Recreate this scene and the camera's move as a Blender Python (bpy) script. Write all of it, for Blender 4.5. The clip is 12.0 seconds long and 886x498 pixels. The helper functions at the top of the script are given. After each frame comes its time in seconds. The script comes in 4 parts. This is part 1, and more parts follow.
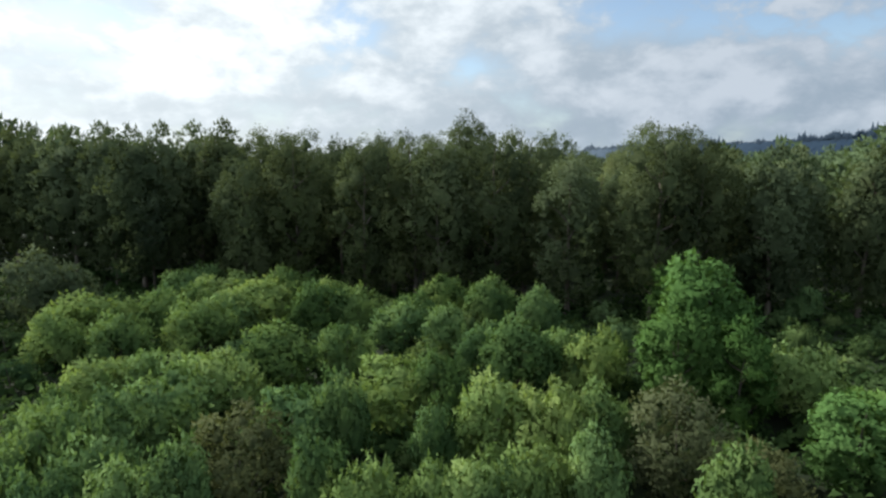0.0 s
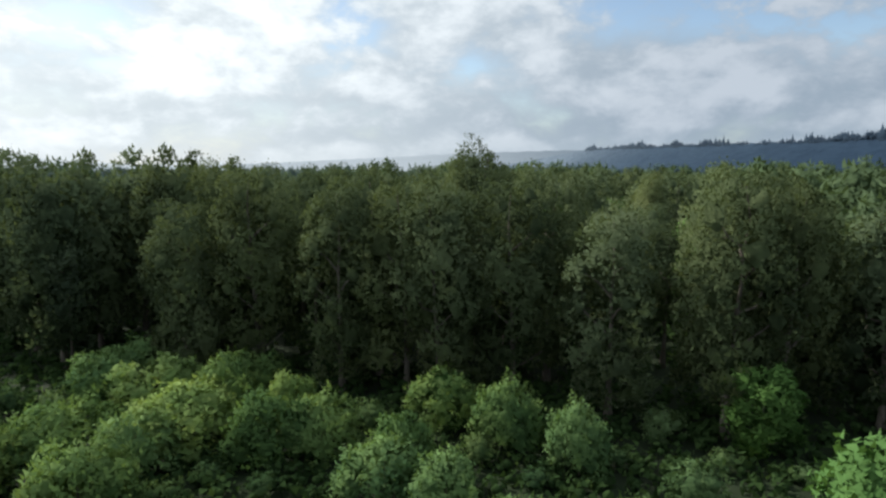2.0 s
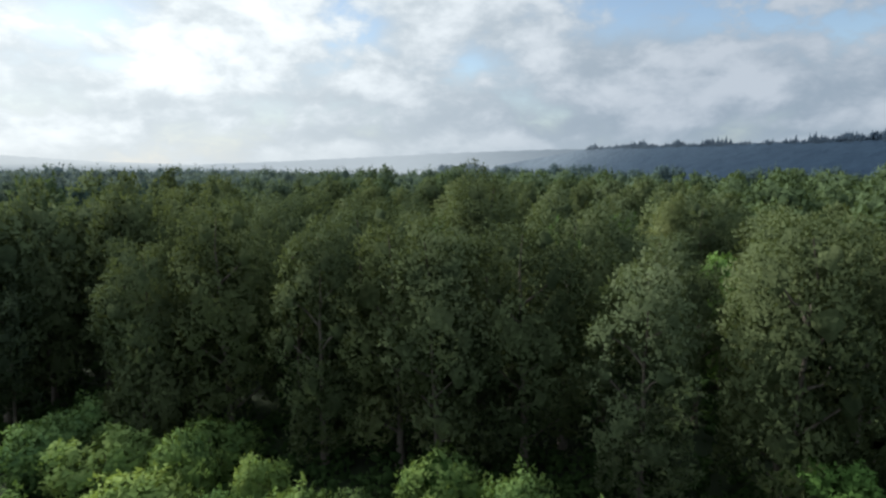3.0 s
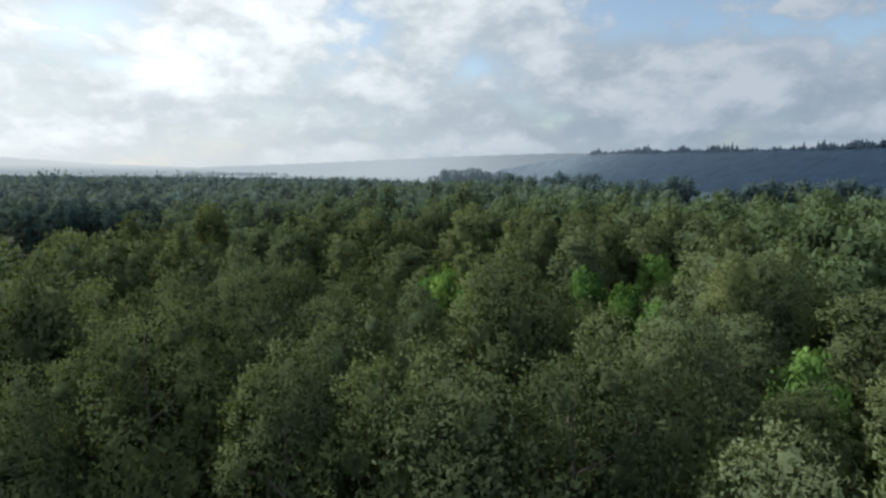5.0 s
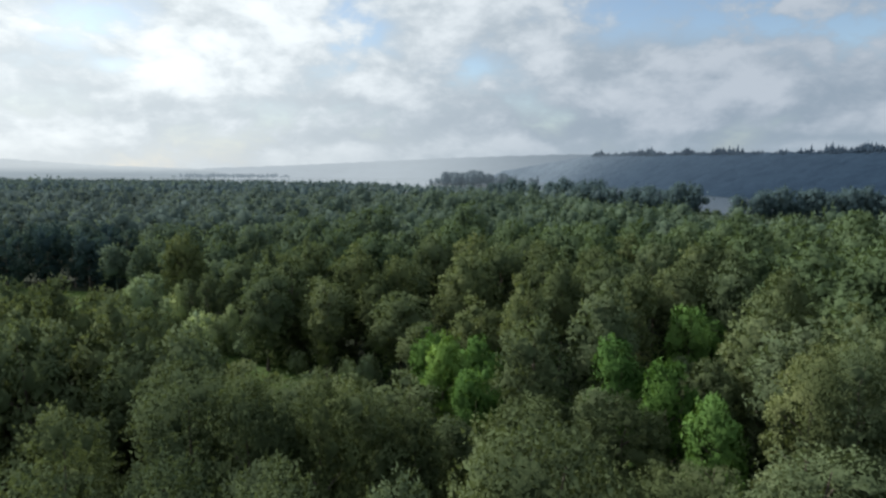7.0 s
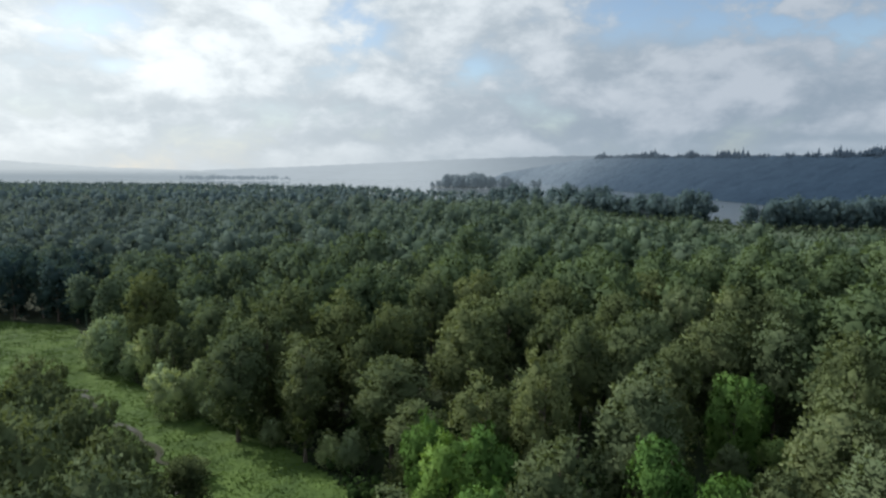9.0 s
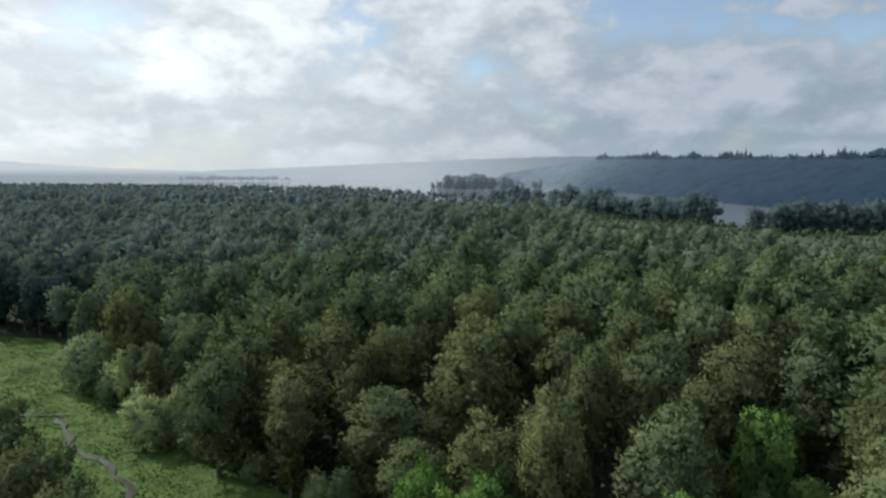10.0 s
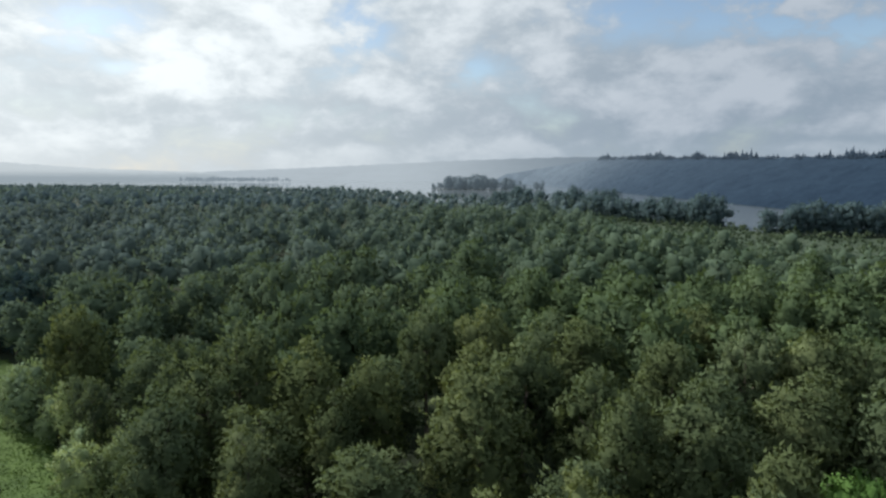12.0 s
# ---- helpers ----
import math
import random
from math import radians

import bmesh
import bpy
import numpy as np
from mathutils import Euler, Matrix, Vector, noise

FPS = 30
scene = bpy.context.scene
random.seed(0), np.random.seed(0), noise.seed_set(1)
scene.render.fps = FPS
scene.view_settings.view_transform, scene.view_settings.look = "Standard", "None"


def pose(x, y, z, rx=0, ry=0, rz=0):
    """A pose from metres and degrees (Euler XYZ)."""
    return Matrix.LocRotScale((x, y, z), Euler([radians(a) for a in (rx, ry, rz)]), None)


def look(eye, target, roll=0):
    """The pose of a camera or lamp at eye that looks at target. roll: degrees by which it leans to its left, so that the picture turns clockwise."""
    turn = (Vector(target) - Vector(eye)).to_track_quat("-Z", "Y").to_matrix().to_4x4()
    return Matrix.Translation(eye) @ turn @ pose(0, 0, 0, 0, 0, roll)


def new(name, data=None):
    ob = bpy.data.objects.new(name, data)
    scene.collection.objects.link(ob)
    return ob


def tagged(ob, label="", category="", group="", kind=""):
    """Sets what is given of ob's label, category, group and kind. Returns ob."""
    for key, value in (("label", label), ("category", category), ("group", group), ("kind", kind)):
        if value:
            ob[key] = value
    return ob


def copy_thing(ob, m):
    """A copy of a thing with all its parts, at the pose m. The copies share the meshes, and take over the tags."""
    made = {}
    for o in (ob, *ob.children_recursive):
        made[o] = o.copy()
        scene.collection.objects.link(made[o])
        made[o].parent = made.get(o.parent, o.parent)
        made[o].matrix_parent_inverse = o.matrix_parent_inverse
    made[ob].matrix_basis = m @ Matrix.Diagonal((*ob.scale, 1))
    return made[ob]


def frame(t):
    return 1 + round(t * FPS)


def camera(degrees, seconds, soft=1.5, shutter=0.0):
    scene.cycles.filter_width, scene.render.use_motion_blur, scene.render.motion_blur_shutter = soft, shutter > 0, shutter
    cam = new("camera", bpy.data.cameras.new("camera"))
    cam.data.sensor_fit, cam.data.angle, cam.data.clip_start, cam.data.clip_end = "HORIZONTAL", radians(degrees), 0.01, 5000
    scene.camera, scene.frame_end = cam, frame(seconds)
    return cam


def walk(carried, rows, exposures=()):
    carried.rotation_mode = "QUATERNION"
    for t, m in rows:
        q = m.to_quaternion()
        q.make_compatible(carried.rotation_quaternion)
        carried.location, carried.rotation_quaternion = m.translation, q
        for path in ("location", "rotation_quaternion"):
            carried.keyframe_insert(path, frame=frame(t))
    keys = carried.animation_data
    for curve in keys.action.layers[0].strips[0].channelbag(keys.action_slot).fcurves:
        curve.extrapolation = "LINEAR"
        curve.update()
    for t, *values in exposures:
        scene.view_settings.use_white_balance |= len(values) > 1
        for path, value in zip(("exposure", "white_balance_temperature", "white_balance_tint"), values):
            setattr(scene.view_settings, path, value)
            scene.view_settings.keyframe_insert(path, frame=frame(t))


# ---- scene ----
cam = camera(73.0, 12.0, soft=2.5)
# seconds, place of the eye, tilt, roll and yaw in degrees
PATH = [
    (0, -0.07, 0.01, 21.01, 82.64, 0.00, -0.25),
    (0.5, 0.01, 5.99, 21.81, 82.64, 0.00, -0.24),
    (1, 0.08, 11.91, 23.21, 82.62, 0.00, -0.22),
    (1.5, 0.15, 17.75, 25.02, 82.59, 0.00, -0.20),
    (2, 0.23, 23.51, 27.06, 82.54, 0.00, -0.19),
    (2.5, 0.30, 29.20, 29.13, 82.47, 0.00, -0.17),
    (3, 0.38, 34.81, 31.05, 82.39, 0.00, -0.15),
    (5, -0.76, 54.23, 38.44, 82.63, -0.21, 0.04),
    (5.5, -0.65, 59.54, 40.40, 82.63, -0.20, 0.08),
    (6, -0.55, 64.94, 42.21, 82.64, -0.19, 0.11),
    (6.5, -0.44, 70.26, 44.13, 82.64, -0.18, 0.15),
    (7, -0.34, 75.61, 46.03, 82.65, -0.18, 0.18),
    (9, 0.09, 96.42, 53.33, 82.70, -0.14, 0.31),
    (9.5, 0.19, 101.53, 54.64, 82.71, -0.14, 0.34),
    (10, 0.30, 106.54, 55.34, 82.73, -0.13, 0.37),
    (10.5, 0.41, 111.59, 55.38, 82.75, -0.12, 0.40),
    (11, 0.51, 116.83, 55.34, 82.77, -0.11, 0.43),
    (11.5, 0.62, 122.09, 55.38, 82.79, -0.10, 0.45),
    (12, 0.73, 127.48, 55.42, 82.81, -0.09, 0.48),
]
walk(cam, [(t, pose(x, y, z, tilt, roll, yaw)) for t, x, y, z, tilt, roll, yaw in PATH],
     exposures=[(0, 0.10), (3, -0.02), (5, -0.08), (7, -0.10), (9, -0.12), (12, -0.16)])

# ---- light ----
SUN_AZ, SUN_EL = 64.0, 37.0          # degrees to the left of straight ahead, above the horizon
scene.view_settings.exposure = 0.0

world = bpy.data.worlds.new("sky")
scene.world = world
world.use_nodes = True


class Nodes:
    """Short hand for a node tree."""

    def __init__(self, tree):
        self.tree = tree
        tree.nodes.clear()

    def add(self, kind, inputs=None):
        n = self.tree.nodes.new(kind)
        for k, v in (inputs or {}).items():
            if isinstance(v, bpy.types.NodeSocket):
                self.tree.links.new(v, n.inputs[k])
            else:
                n.inputs[k].default_value = v
        return n

    def math(self, op, a, b=0.0, clamp=False):
        n = self.add("ShaderNodeMath", {0: a, 1: b})
        n.operation, n.use_clamp = op, clamp
        return n.outputs[0]

    def vector(self, op, a, b):
        n = self.add("ShaderNodeVectorMath", {0: a, 1: b})
        n.operation = op
        return n.outputs["Value" if op == "DOT_PRODUCT" else "Vector"]

    def mix(self, fac, a, b, blend="MIX"):
        n = self.tree.nodes.new("ShaderNodeMix")
        n.data_type, n.blend_type = "RGBA", blend
        for k, v in ((0, fac), (6, a), (7, b)):
            if isinstance(v, bpy.types.NodeSocket):
                self.tree.links.new(v, n.inputs[k])
            else:
                n.inputs[k].default_value = v
        return n.outputs[2]

    def noise(self, vec, scale, detail=4.0, rough=0.55, distort=0.0):
        return self.add("ShaderNodeTexNoise", {"Vector": vec, "Scale": scale, "Detail": detail, "Roughness": rough, "Distortion": distort}).outputs[0]

    def ramp(self, fac, lo, hi):
        n = self.add("ShaderNodeMapRange", {0: fac, 1: lo, 2: hi, 3: 0.0, 4: 1.0})
        n.interpolation_type = "SMOOTHSTEP"
        return n.outputs[0]


def rgb(r, g, b):
    return (r, g, b, 1.0)


# thin places in the cloud: across and up (as slopes from straight ahead), half width, half height, depth
GAPS = [(-0.58, 0.235, 0.10, 0.035, 0.5), (-0.52, 0.17, 0.06, 0.015, 0.35), (-0.155, 0.232, 0.06, 0.06, 0.5), (0.04, 0.160, 0.035, 0.03, 0.28),
        (0.345, 0.095, 0.05, 0.010, 0.45), (0.515, 0.26, 0.14, 0.05, 0.8), (0.26, 0.26, 0.12, 0.05, 0.35), (0.68, 0.22, 0.10, 0.05, 0.45)]
# grey bellies (negative) and lit heads (positive) of the cloud, in the same terms
BELLIES = [(-0.447, 0.111, 0.045, 0.012, -0.099), (-0.56, 0.133, 0.04, 0.010, -0.062), (-0.53, 0.09, 0.022, 0.012, -0.074), (-0.20, 0.055, 0.055, 0.014, -0.105),
           (-0.21, 0.114, 0.07, 0.010, -0.087), (0.01, 0.077, 0.065, 0.028, -0.105), (0.22, 0.072, 0.06, 0.018, -0.081), (0.58, 0.058, 0.22, 0.008, -0.099),
           (0.25, 0.166, 0.05, 0.03, -0.062), (0.70, 0.13, 0.09, 0.04, -0.062), (-0.33, 0.09, 0.06, 0.01, -0.062), (0.42, 0.19, 0.06, 0.022, 0.099),
           (0.50, 0.14, 0.05, 0.04, 0.062), (0.13, 0.185, 0.07, 0.035, 0.062), (0.40, 0.075, 0.12, 0.010, 0.074), (0.10, 0.04, 0.16, 0.012, 0.062), (-0.40, 0.17, 0.16, 0.03, 0.062)]


def build_sky():
    n = Nodes(world.node_tree)
    way = n.add("ShaderNodeTexCoord").outputs["Generated"]
    x, y, z = n.add("ShaderNodeSeparateXYZ", {0: way}).outputs
    wide = n.vector("MULTIPLY", way, (1.0, 1.0, 1.8))
    soft = n.noise(wide, 2.3, 6.0, 0.55, 0.3)
    lumps = n.noise(n.vector("ADD", wide, (4.3, 1.2, 0.6)), 6.0, 7.0, 0.55, 0.3)
    wisps = n.noise(n.vector("ADD", wide, (1.3, 8.2, 2.6)), 14.0, 6.0, 0.6, 0.2)
    air = n.add("ShaderNodeTexSky")
    air.sky_type, air.sun_disc = "NISHITA", False
    air.sun_elevation, air.sun_rotation = radians(SUN_EL), radians(-SUN_AZ)
    air.altitude, air.dust_density, air.ozone_density = 50.0, 1.0, 1.5
    blue = n.mix(1.0, air.outputs[0], rgb(0.175, 0.172, 0.165), "MULTIPLY")
    sun = Vector((-math.sin(radians(SUN_AZ)) * math.cos(radians(SUN_EL)), math.cos(radians(SUN_AZ)) * math.cos(radians(SUN_EL)), math.sin(radians(SUN_EL))))
    glow = n.ramp(n.vector("DOT_PRODUCT", way, tuple(sun)), 0.06, 0.87)
    # cloud cover, thinner where the gaps are
    ahead = n.math("MAXIMUM", y, 0.15)
    across, rise = n.math("DIVIDE", x, ahead), n.math("DIVIDE", z, ahead)

    def patches(rows):
        total = 0.0
        for a, e, w, h, deep in rows:
            p = n.math("DIVIDE", n.math("SUBTRACT", across, a), w)
            q = n.math("DIVIDE", n.math("SUBTRACT", rise, e), h)
            d = n.math("ADD", n.math("MULTIPLY", p, p), n.math("MULTIPLY", q, q))
            total = n.math("ADD", n.math("MULTIPLY", n.math("EXPONENT", n.math("MULTIPLY", d, -1.0)), deep), total)
        return total

    ragged = n.ramp(n.math("ADD", n.math("MULTIPLY", lumps, 0.5), n.math("MULTIPLY", wisps, 0.5)), 0.60, 0.38)
    thin = n.math("MULTIPLY", patches(GAPS), n.math("ADD", 0.35, n.math("MULTIPLY", ragged, 1.1)))
    cover = n.math("SUBTRACT", n.math("ADD", 0.95, n.math("MULTIPLY", n.math("SUBTRACT", soft, 0.5), 1.2)), thin)
    cover = n.math("ADD", cover, n.math("MULTIPLY", n.math("SUBTRACT", lumps, 0.5), 1.6))
    cover = n.ramp(n.math("ADD", cover, n.math("MULTIPLY", n.math("SUBTRACT", wisps, 0.5), 0.5)), 0.12, 0.85)
    body = n.math("ADD", n.math("MULTIPLY", lumps, 0.5), n.math("MULTIPLY", wisps, 0.5))
    body = n.math("ADD", body, n.math("MULTIPLY", patches(BELLIES), n.math("ADD", 0.4, n.math("MULTIPLY", wisps, 1.0))))
    shade = n.ramp(n.math("ADD", body, n.math("MULTIPLY", n.math("SUBTRACT", soft, 0.5), 0.3)), 0.38, 0.63)
    dull = n.mix(glow, rgb(0.335, 0.42, 0.515), rgb(0.775, 0.86, 0.91))
    clear_white = n.mix(glow, rgb(0.56, 0.635, 0.725), rgb(1.20, 1.28, 1.31))
    sky = n.mix(cover, blue, n.mix(shade, dull, clear_white))
    # pale mist low over the land
    low = n.ramp(z, 0.085, 0.0)
    sky = n.mix(n.math("MULTIPLY", low, 0.65), sky, n.mix(glow, rgb(0.42, 0.515, 0.60), rgb(0.88, 0.94, 0.96)))
    back = n.add("ShaderNodeBackground", {0: sky, 1: 0.96})
    n.tree.links.new(back.outputs[0], n.add("ShaderNodeOutputWorld").inputs[0])
    return sun


sun_way = build_sky()
lamp = bpy.data.lights.new("sun", "SUN")
lamp.energy, lamp.angle, lamp.color = 5.0, radians(1.5), (1.0, 0.95, 0.88)
new("sun", lamp).matrix_world = look(tuple(sun_way * 100), (0, 0, 0))


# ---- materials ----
def leaf_material(name, dark, mid, light, clump=0.16, leaf=3.2, spread=0.6, haze=None):
    """Leaves that let some light through; colour varies by plant, by bough and by leaf, with the relief of massed
    leaves.
    The last colour is the blue-grey of distance haze, mixed into the leaf colour further off."""
    m = bpy.data.materials.new(name)
    m.use_nodes = True
    n = Nodes(m.node_tree)
    geo = n.add("ShaderNodeNewGeometry")
    info = n.add("ShaderNodeObjectInfo")
    at = geo.outputs["Position"]
    bough = n.noise(at, clump, 3.0)
    small = n.noise(at, clump * 6, 2.0)
    grain = n.noise(at, leaf, 2.0, 0.5)
    f = n.math("ADD", n.math("MULTIPLY", n.math("SUBTRACT", bough, 0.5), 1.5), n.math("ADD", n.math("MULTIPLY", info.outputs["Random"], spread), 0.32 - spread * 0.5))
    f = n.math("ADD", f, n.math("MULTIPLY", n.math("SUBTRACT", small, 0.45), 0.5))
    f = n.math("ADD", f, n.math("MULTIPLY", n.math("SUBTRACT", grain, 0.46), 0.3))
    f = n.math("ADD", f, n.math("MULTIPLY", geo.outputs["Random Per Island"], 0.16), clamp=True)
    col = n.mix(n.ramp(f, 0.0, 0.55), rgb(*dark), rgb(*mid))
    col = n.mix(n.ramp(f, 0.5, 1.0), col, rgb(*light))
    if haze:
        # distance haze put into the colour: stronger further off and to the left
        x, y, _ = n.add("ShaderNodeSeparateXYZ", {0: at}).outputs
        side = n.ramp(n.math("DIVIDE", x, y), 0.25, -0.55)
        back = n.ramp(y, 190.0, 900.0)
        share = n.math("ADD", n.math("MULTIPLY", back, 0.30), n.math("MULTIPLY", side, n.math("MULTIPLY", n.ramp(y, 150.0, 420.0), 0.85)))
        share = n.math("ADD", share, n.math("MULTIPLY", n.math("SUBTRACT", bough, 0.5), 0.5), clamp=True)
        col = n.mix(share, col, n.mix(f, rgb(*[v * 0.72 for v in haze]), rgb(*[v * 1.25 for v in haze])))
    own = n.math("FRACT", n.math("MULTIPLY", info.outputs["Random"], 7.31))
    col = n.mix(1.0, col, n.mix(own, rgb(1.05, 1.02, 0.88), rgb(0.94, 0.99, 1.06)), "MULTIPLY")
    relief = n.add("ShaderNodeBump", {"Height": grain, "Strength": 0.3, "Distance": 0.6 / leaf})
    diff = n.add("ShaderNodeBsdfDiffuse", {"Color": col, "Roughness": 0.6, "Normal": relief.outputs[0]})
    trans = n.add("ShaderNodeBsdfTranslucent", {"Color": n.mix(1.0, col, rgb(1.14, 1.15, 0.76), "MULTIPLY"), "Normal": relief.outputs[0]})
    body = n.add("ShaderNodeMixShader", {0: 0.26, 1: diff.outputs[0], 2: trans.outputs[0]})
    n.tree.links.new(body.outputs[0], n.add("ShaderNodeOutputMaterial").inputs[0])
    return m


def plain_material(name, a, b, scale, rough=0.9, c=None, bump=0.0, stretch=(1, 1, 1), spec=0.3):
    m = bpy.data.materials.new(name)
    m.use_nodes = True
    n = Nodes(m.node_tree)
    where = n.add("ShaderNodeNewGeometry").outputs["Position"]
    where = n.vector("MULTIPLY", where, stretch)
    big, small = n.noise(where, scale, 5.0), n.noise(where, scale * 9, 4.0)
    col = n.mix(n.ramp(big, 0.35, 0.65), rgb(*a), rgb(*b))
    if c:
        col = n.mix(n.ramp(small, 0.5, 0.7), col, rgb(*c))
    surface = n.add("ShaderNodeBsdfPrincipled", {"Base Color": col, "Roughness": rough, "Specular IOR Level": spec})
    if bump:
        relief = n.add("ShaderNodeBump", {"Height": small, "Strength": 0.6, "Distance": bump})
        n.tree.links.new(relief.outputs[0], surface.inputs["Normal"])
    n.tree.links.new(surface.outputs[0], n.add("ShaderNodeOutputMaterial").inputs[0])
    return m


def water_material(name, colour, rough, wave):
    m = bpy.data.materials.new(name)
    m.use_nodes = True
    n = Nodes(m.node_tree)
    where = n.add("ShaderNodeNewGeometry").outputs["Position"]
    relief = n.add("ShaderNodeBump", {"Height": n.noise(where, wave, 3.0), "Strength": 0.15, "Distance": 0.3})
    surface = n.add("ShaderNodeBsdfPrincipled", {"Base Color": rgb(*colour), "Roughness": rough, "IOR": 1.33, "Normal": relief.outputs[0]})
    n.tree.links.new(surface.outputs[0], n.add("ShaderNodeOutputMaterial").inputs[0])
    return m


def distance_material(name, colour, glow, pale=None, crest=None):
    """Far hills and islands: kilometres of mist put into base colour and glow, paler to one side."""
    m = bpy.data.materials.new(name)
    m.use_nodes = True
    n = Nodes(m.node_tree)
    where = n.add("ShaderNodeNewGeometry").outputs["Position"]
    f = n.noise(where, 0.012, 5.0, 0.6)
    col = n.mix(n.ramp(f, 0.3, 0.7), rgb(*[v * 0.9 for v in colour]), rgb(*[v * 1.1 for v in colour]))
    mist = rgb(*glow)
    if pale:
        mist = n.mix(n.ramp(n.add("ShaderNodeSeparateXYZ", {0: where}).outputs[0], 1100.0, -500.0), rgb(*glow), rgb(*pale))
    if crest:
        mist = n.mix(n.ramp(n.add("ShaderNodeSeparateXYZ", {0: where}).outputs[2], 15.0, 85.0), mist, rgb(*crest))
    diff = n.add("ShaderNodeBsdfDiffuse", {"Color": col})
    # the mist's scattered light, given off by the surface itself
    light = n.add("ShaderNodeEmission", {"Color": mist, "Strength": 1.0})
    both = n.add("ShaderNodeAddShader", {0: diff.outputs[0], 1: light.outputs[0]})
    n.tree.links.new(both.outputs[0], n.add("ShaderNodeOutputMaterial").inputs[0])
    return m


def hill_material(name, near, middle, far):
    """Wooded slopes with distance haze put into the base colour, paler and bluer the further off they lie."""
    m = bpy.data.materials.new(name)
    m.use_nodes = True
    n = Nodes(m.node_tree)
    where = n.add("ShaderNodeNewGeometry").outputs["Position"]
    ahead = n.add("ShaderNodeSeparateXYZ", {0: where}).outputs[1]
    # haze by distance, mixed into the slope's own colour in two steps
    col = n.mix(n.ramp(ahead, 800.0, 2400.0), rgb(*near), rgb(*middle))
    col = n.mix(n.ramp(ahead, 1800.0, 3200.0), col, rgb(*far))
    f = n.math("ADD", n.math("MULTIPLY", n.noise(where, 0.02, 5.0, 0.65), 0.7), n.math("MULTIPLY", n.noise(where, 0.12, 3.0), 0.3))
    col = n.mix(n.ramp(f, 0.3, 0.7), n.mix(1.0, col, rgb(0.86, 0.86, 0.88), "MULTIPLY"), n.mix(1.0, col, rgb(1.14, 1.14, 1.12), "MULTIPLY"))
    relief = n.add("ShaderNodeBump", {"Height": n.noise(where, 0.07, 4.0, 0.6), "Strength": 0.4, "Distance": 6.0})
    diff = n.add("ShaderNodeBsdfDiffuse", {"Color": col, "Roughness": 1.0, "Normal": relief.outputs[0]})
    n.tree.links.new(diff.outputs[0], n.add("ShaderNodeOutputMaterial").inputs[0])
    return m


LEAF_TALL = leaf_material("cottonwood_leaves", (0.058, 0.081, 0.044), (0.130, 0.168, 0.087), (0.208, 0.247, 0.131), 0.11, spread=0.34)
LEAF_GREY = leaf_material("grey_green_leaves", (0.060, 0.082, 0.048), (0.112, 0.146, 0.080), (0.168, 0.206, 0.115))
LEAF_MID = leaf_material("woodland_leaves", (0.050, 0.079, 0.047), (0.111, 0.164, 0.091), (0.189, 0.255, 0.147), 0.07, haze=(0.150, 0.199, 0.193))
LEAF_SILVER = leaf_material("silvery_leaves", (0.197, 0.257, 0.153), (0.319, 0.400, 0.231), (0.454, 0.540, 0.324))
LEAF_BRIGHT = leaf_material("fresh_leaves", (0.072, 0.150, 0.042), (0.130, 0.240, 0.072), (0.200, 0.328, 0.106))
LEAF_SHRUB = leaf_material("willow_leaves", (0.089, 0.164, 0.066), (0.190, 0.290, 0.106), (0.300, 0.402, 0.148), 0.22, 4.5, spread=0.8)
LEAF_OLIVE = leaf_material("olive_leaves", (0.082, 0.098, 0.046), (0.126, 0.146, 0.070), (0.176, 0.198, 0.100), 0.25, 4.5)
# willow green darkened: the shade between the taller shrubs is in this colour
LEAF_GAP_SHADE = leaf_material("shaded_thicket_leaves", (0.050, 0.094, 0.041), (0.100, 0.162, 0.068), (0.166, 0.236, 0.097), 0.22, 4.5, spread=0.7)
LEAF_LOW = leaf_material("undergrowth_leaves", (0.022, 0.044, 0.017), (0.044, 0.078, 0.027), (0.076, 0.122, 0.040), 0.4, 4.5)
# the alders' shade and distance haze are put into this leaf colour
LEAF_SHADED = leaf_material("shaded_leaves", (0.041, 0.071, 0.075), (0.065, 0.105, 0.106), (0.097, 0.143, 0.141))
LEAF_FAR = leaf_material("far_leaves", (0.066, 0.102, 0.066), (0.118, 0.165, 0.106), (0.182, 0.237, 0.150), 0.045, 0.8, haze=(0.163, 0.208, 0.197))
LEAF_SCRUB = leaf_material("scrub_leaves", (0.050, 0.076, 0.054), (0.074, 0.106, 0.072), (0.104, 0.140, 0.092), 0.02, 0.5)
# the next two base colours have the blue-grey of distance haze put into them
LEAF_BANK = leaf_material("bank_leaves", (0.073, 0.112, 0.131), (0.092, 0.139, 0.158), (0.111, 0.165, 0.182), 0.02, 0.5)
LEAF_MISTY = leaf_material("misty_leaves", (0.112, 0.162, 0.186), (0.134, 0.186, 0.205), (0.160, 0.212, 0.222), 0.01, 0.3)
BARK = plain_material("grey_bark", (0.10, 0.085, 0.068), (0.20, 0.175, 0.145), 1.2, 0.95, (0.06, 0.052, 0.042), 0.03, (1, 1, 0.2))
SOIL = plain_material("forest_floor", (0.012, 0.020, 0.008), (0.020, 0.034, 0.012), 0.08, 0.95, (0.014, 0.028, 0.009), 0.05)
MEADOW = plain_material("meadow_turf", (0.044, 0.083, 0.021), (0.080, 0.136, 0.032), 0.10, 0.95, (0.050, 0.093, 0.023), 0.08)
GRASS = leaf_material("meadow_grass", (0.048, 0.090, 0.023), (0.072, 0.125, 0.030), (0.113, 0.170, 0.041), 0.09, 2.6, spread=0.1)
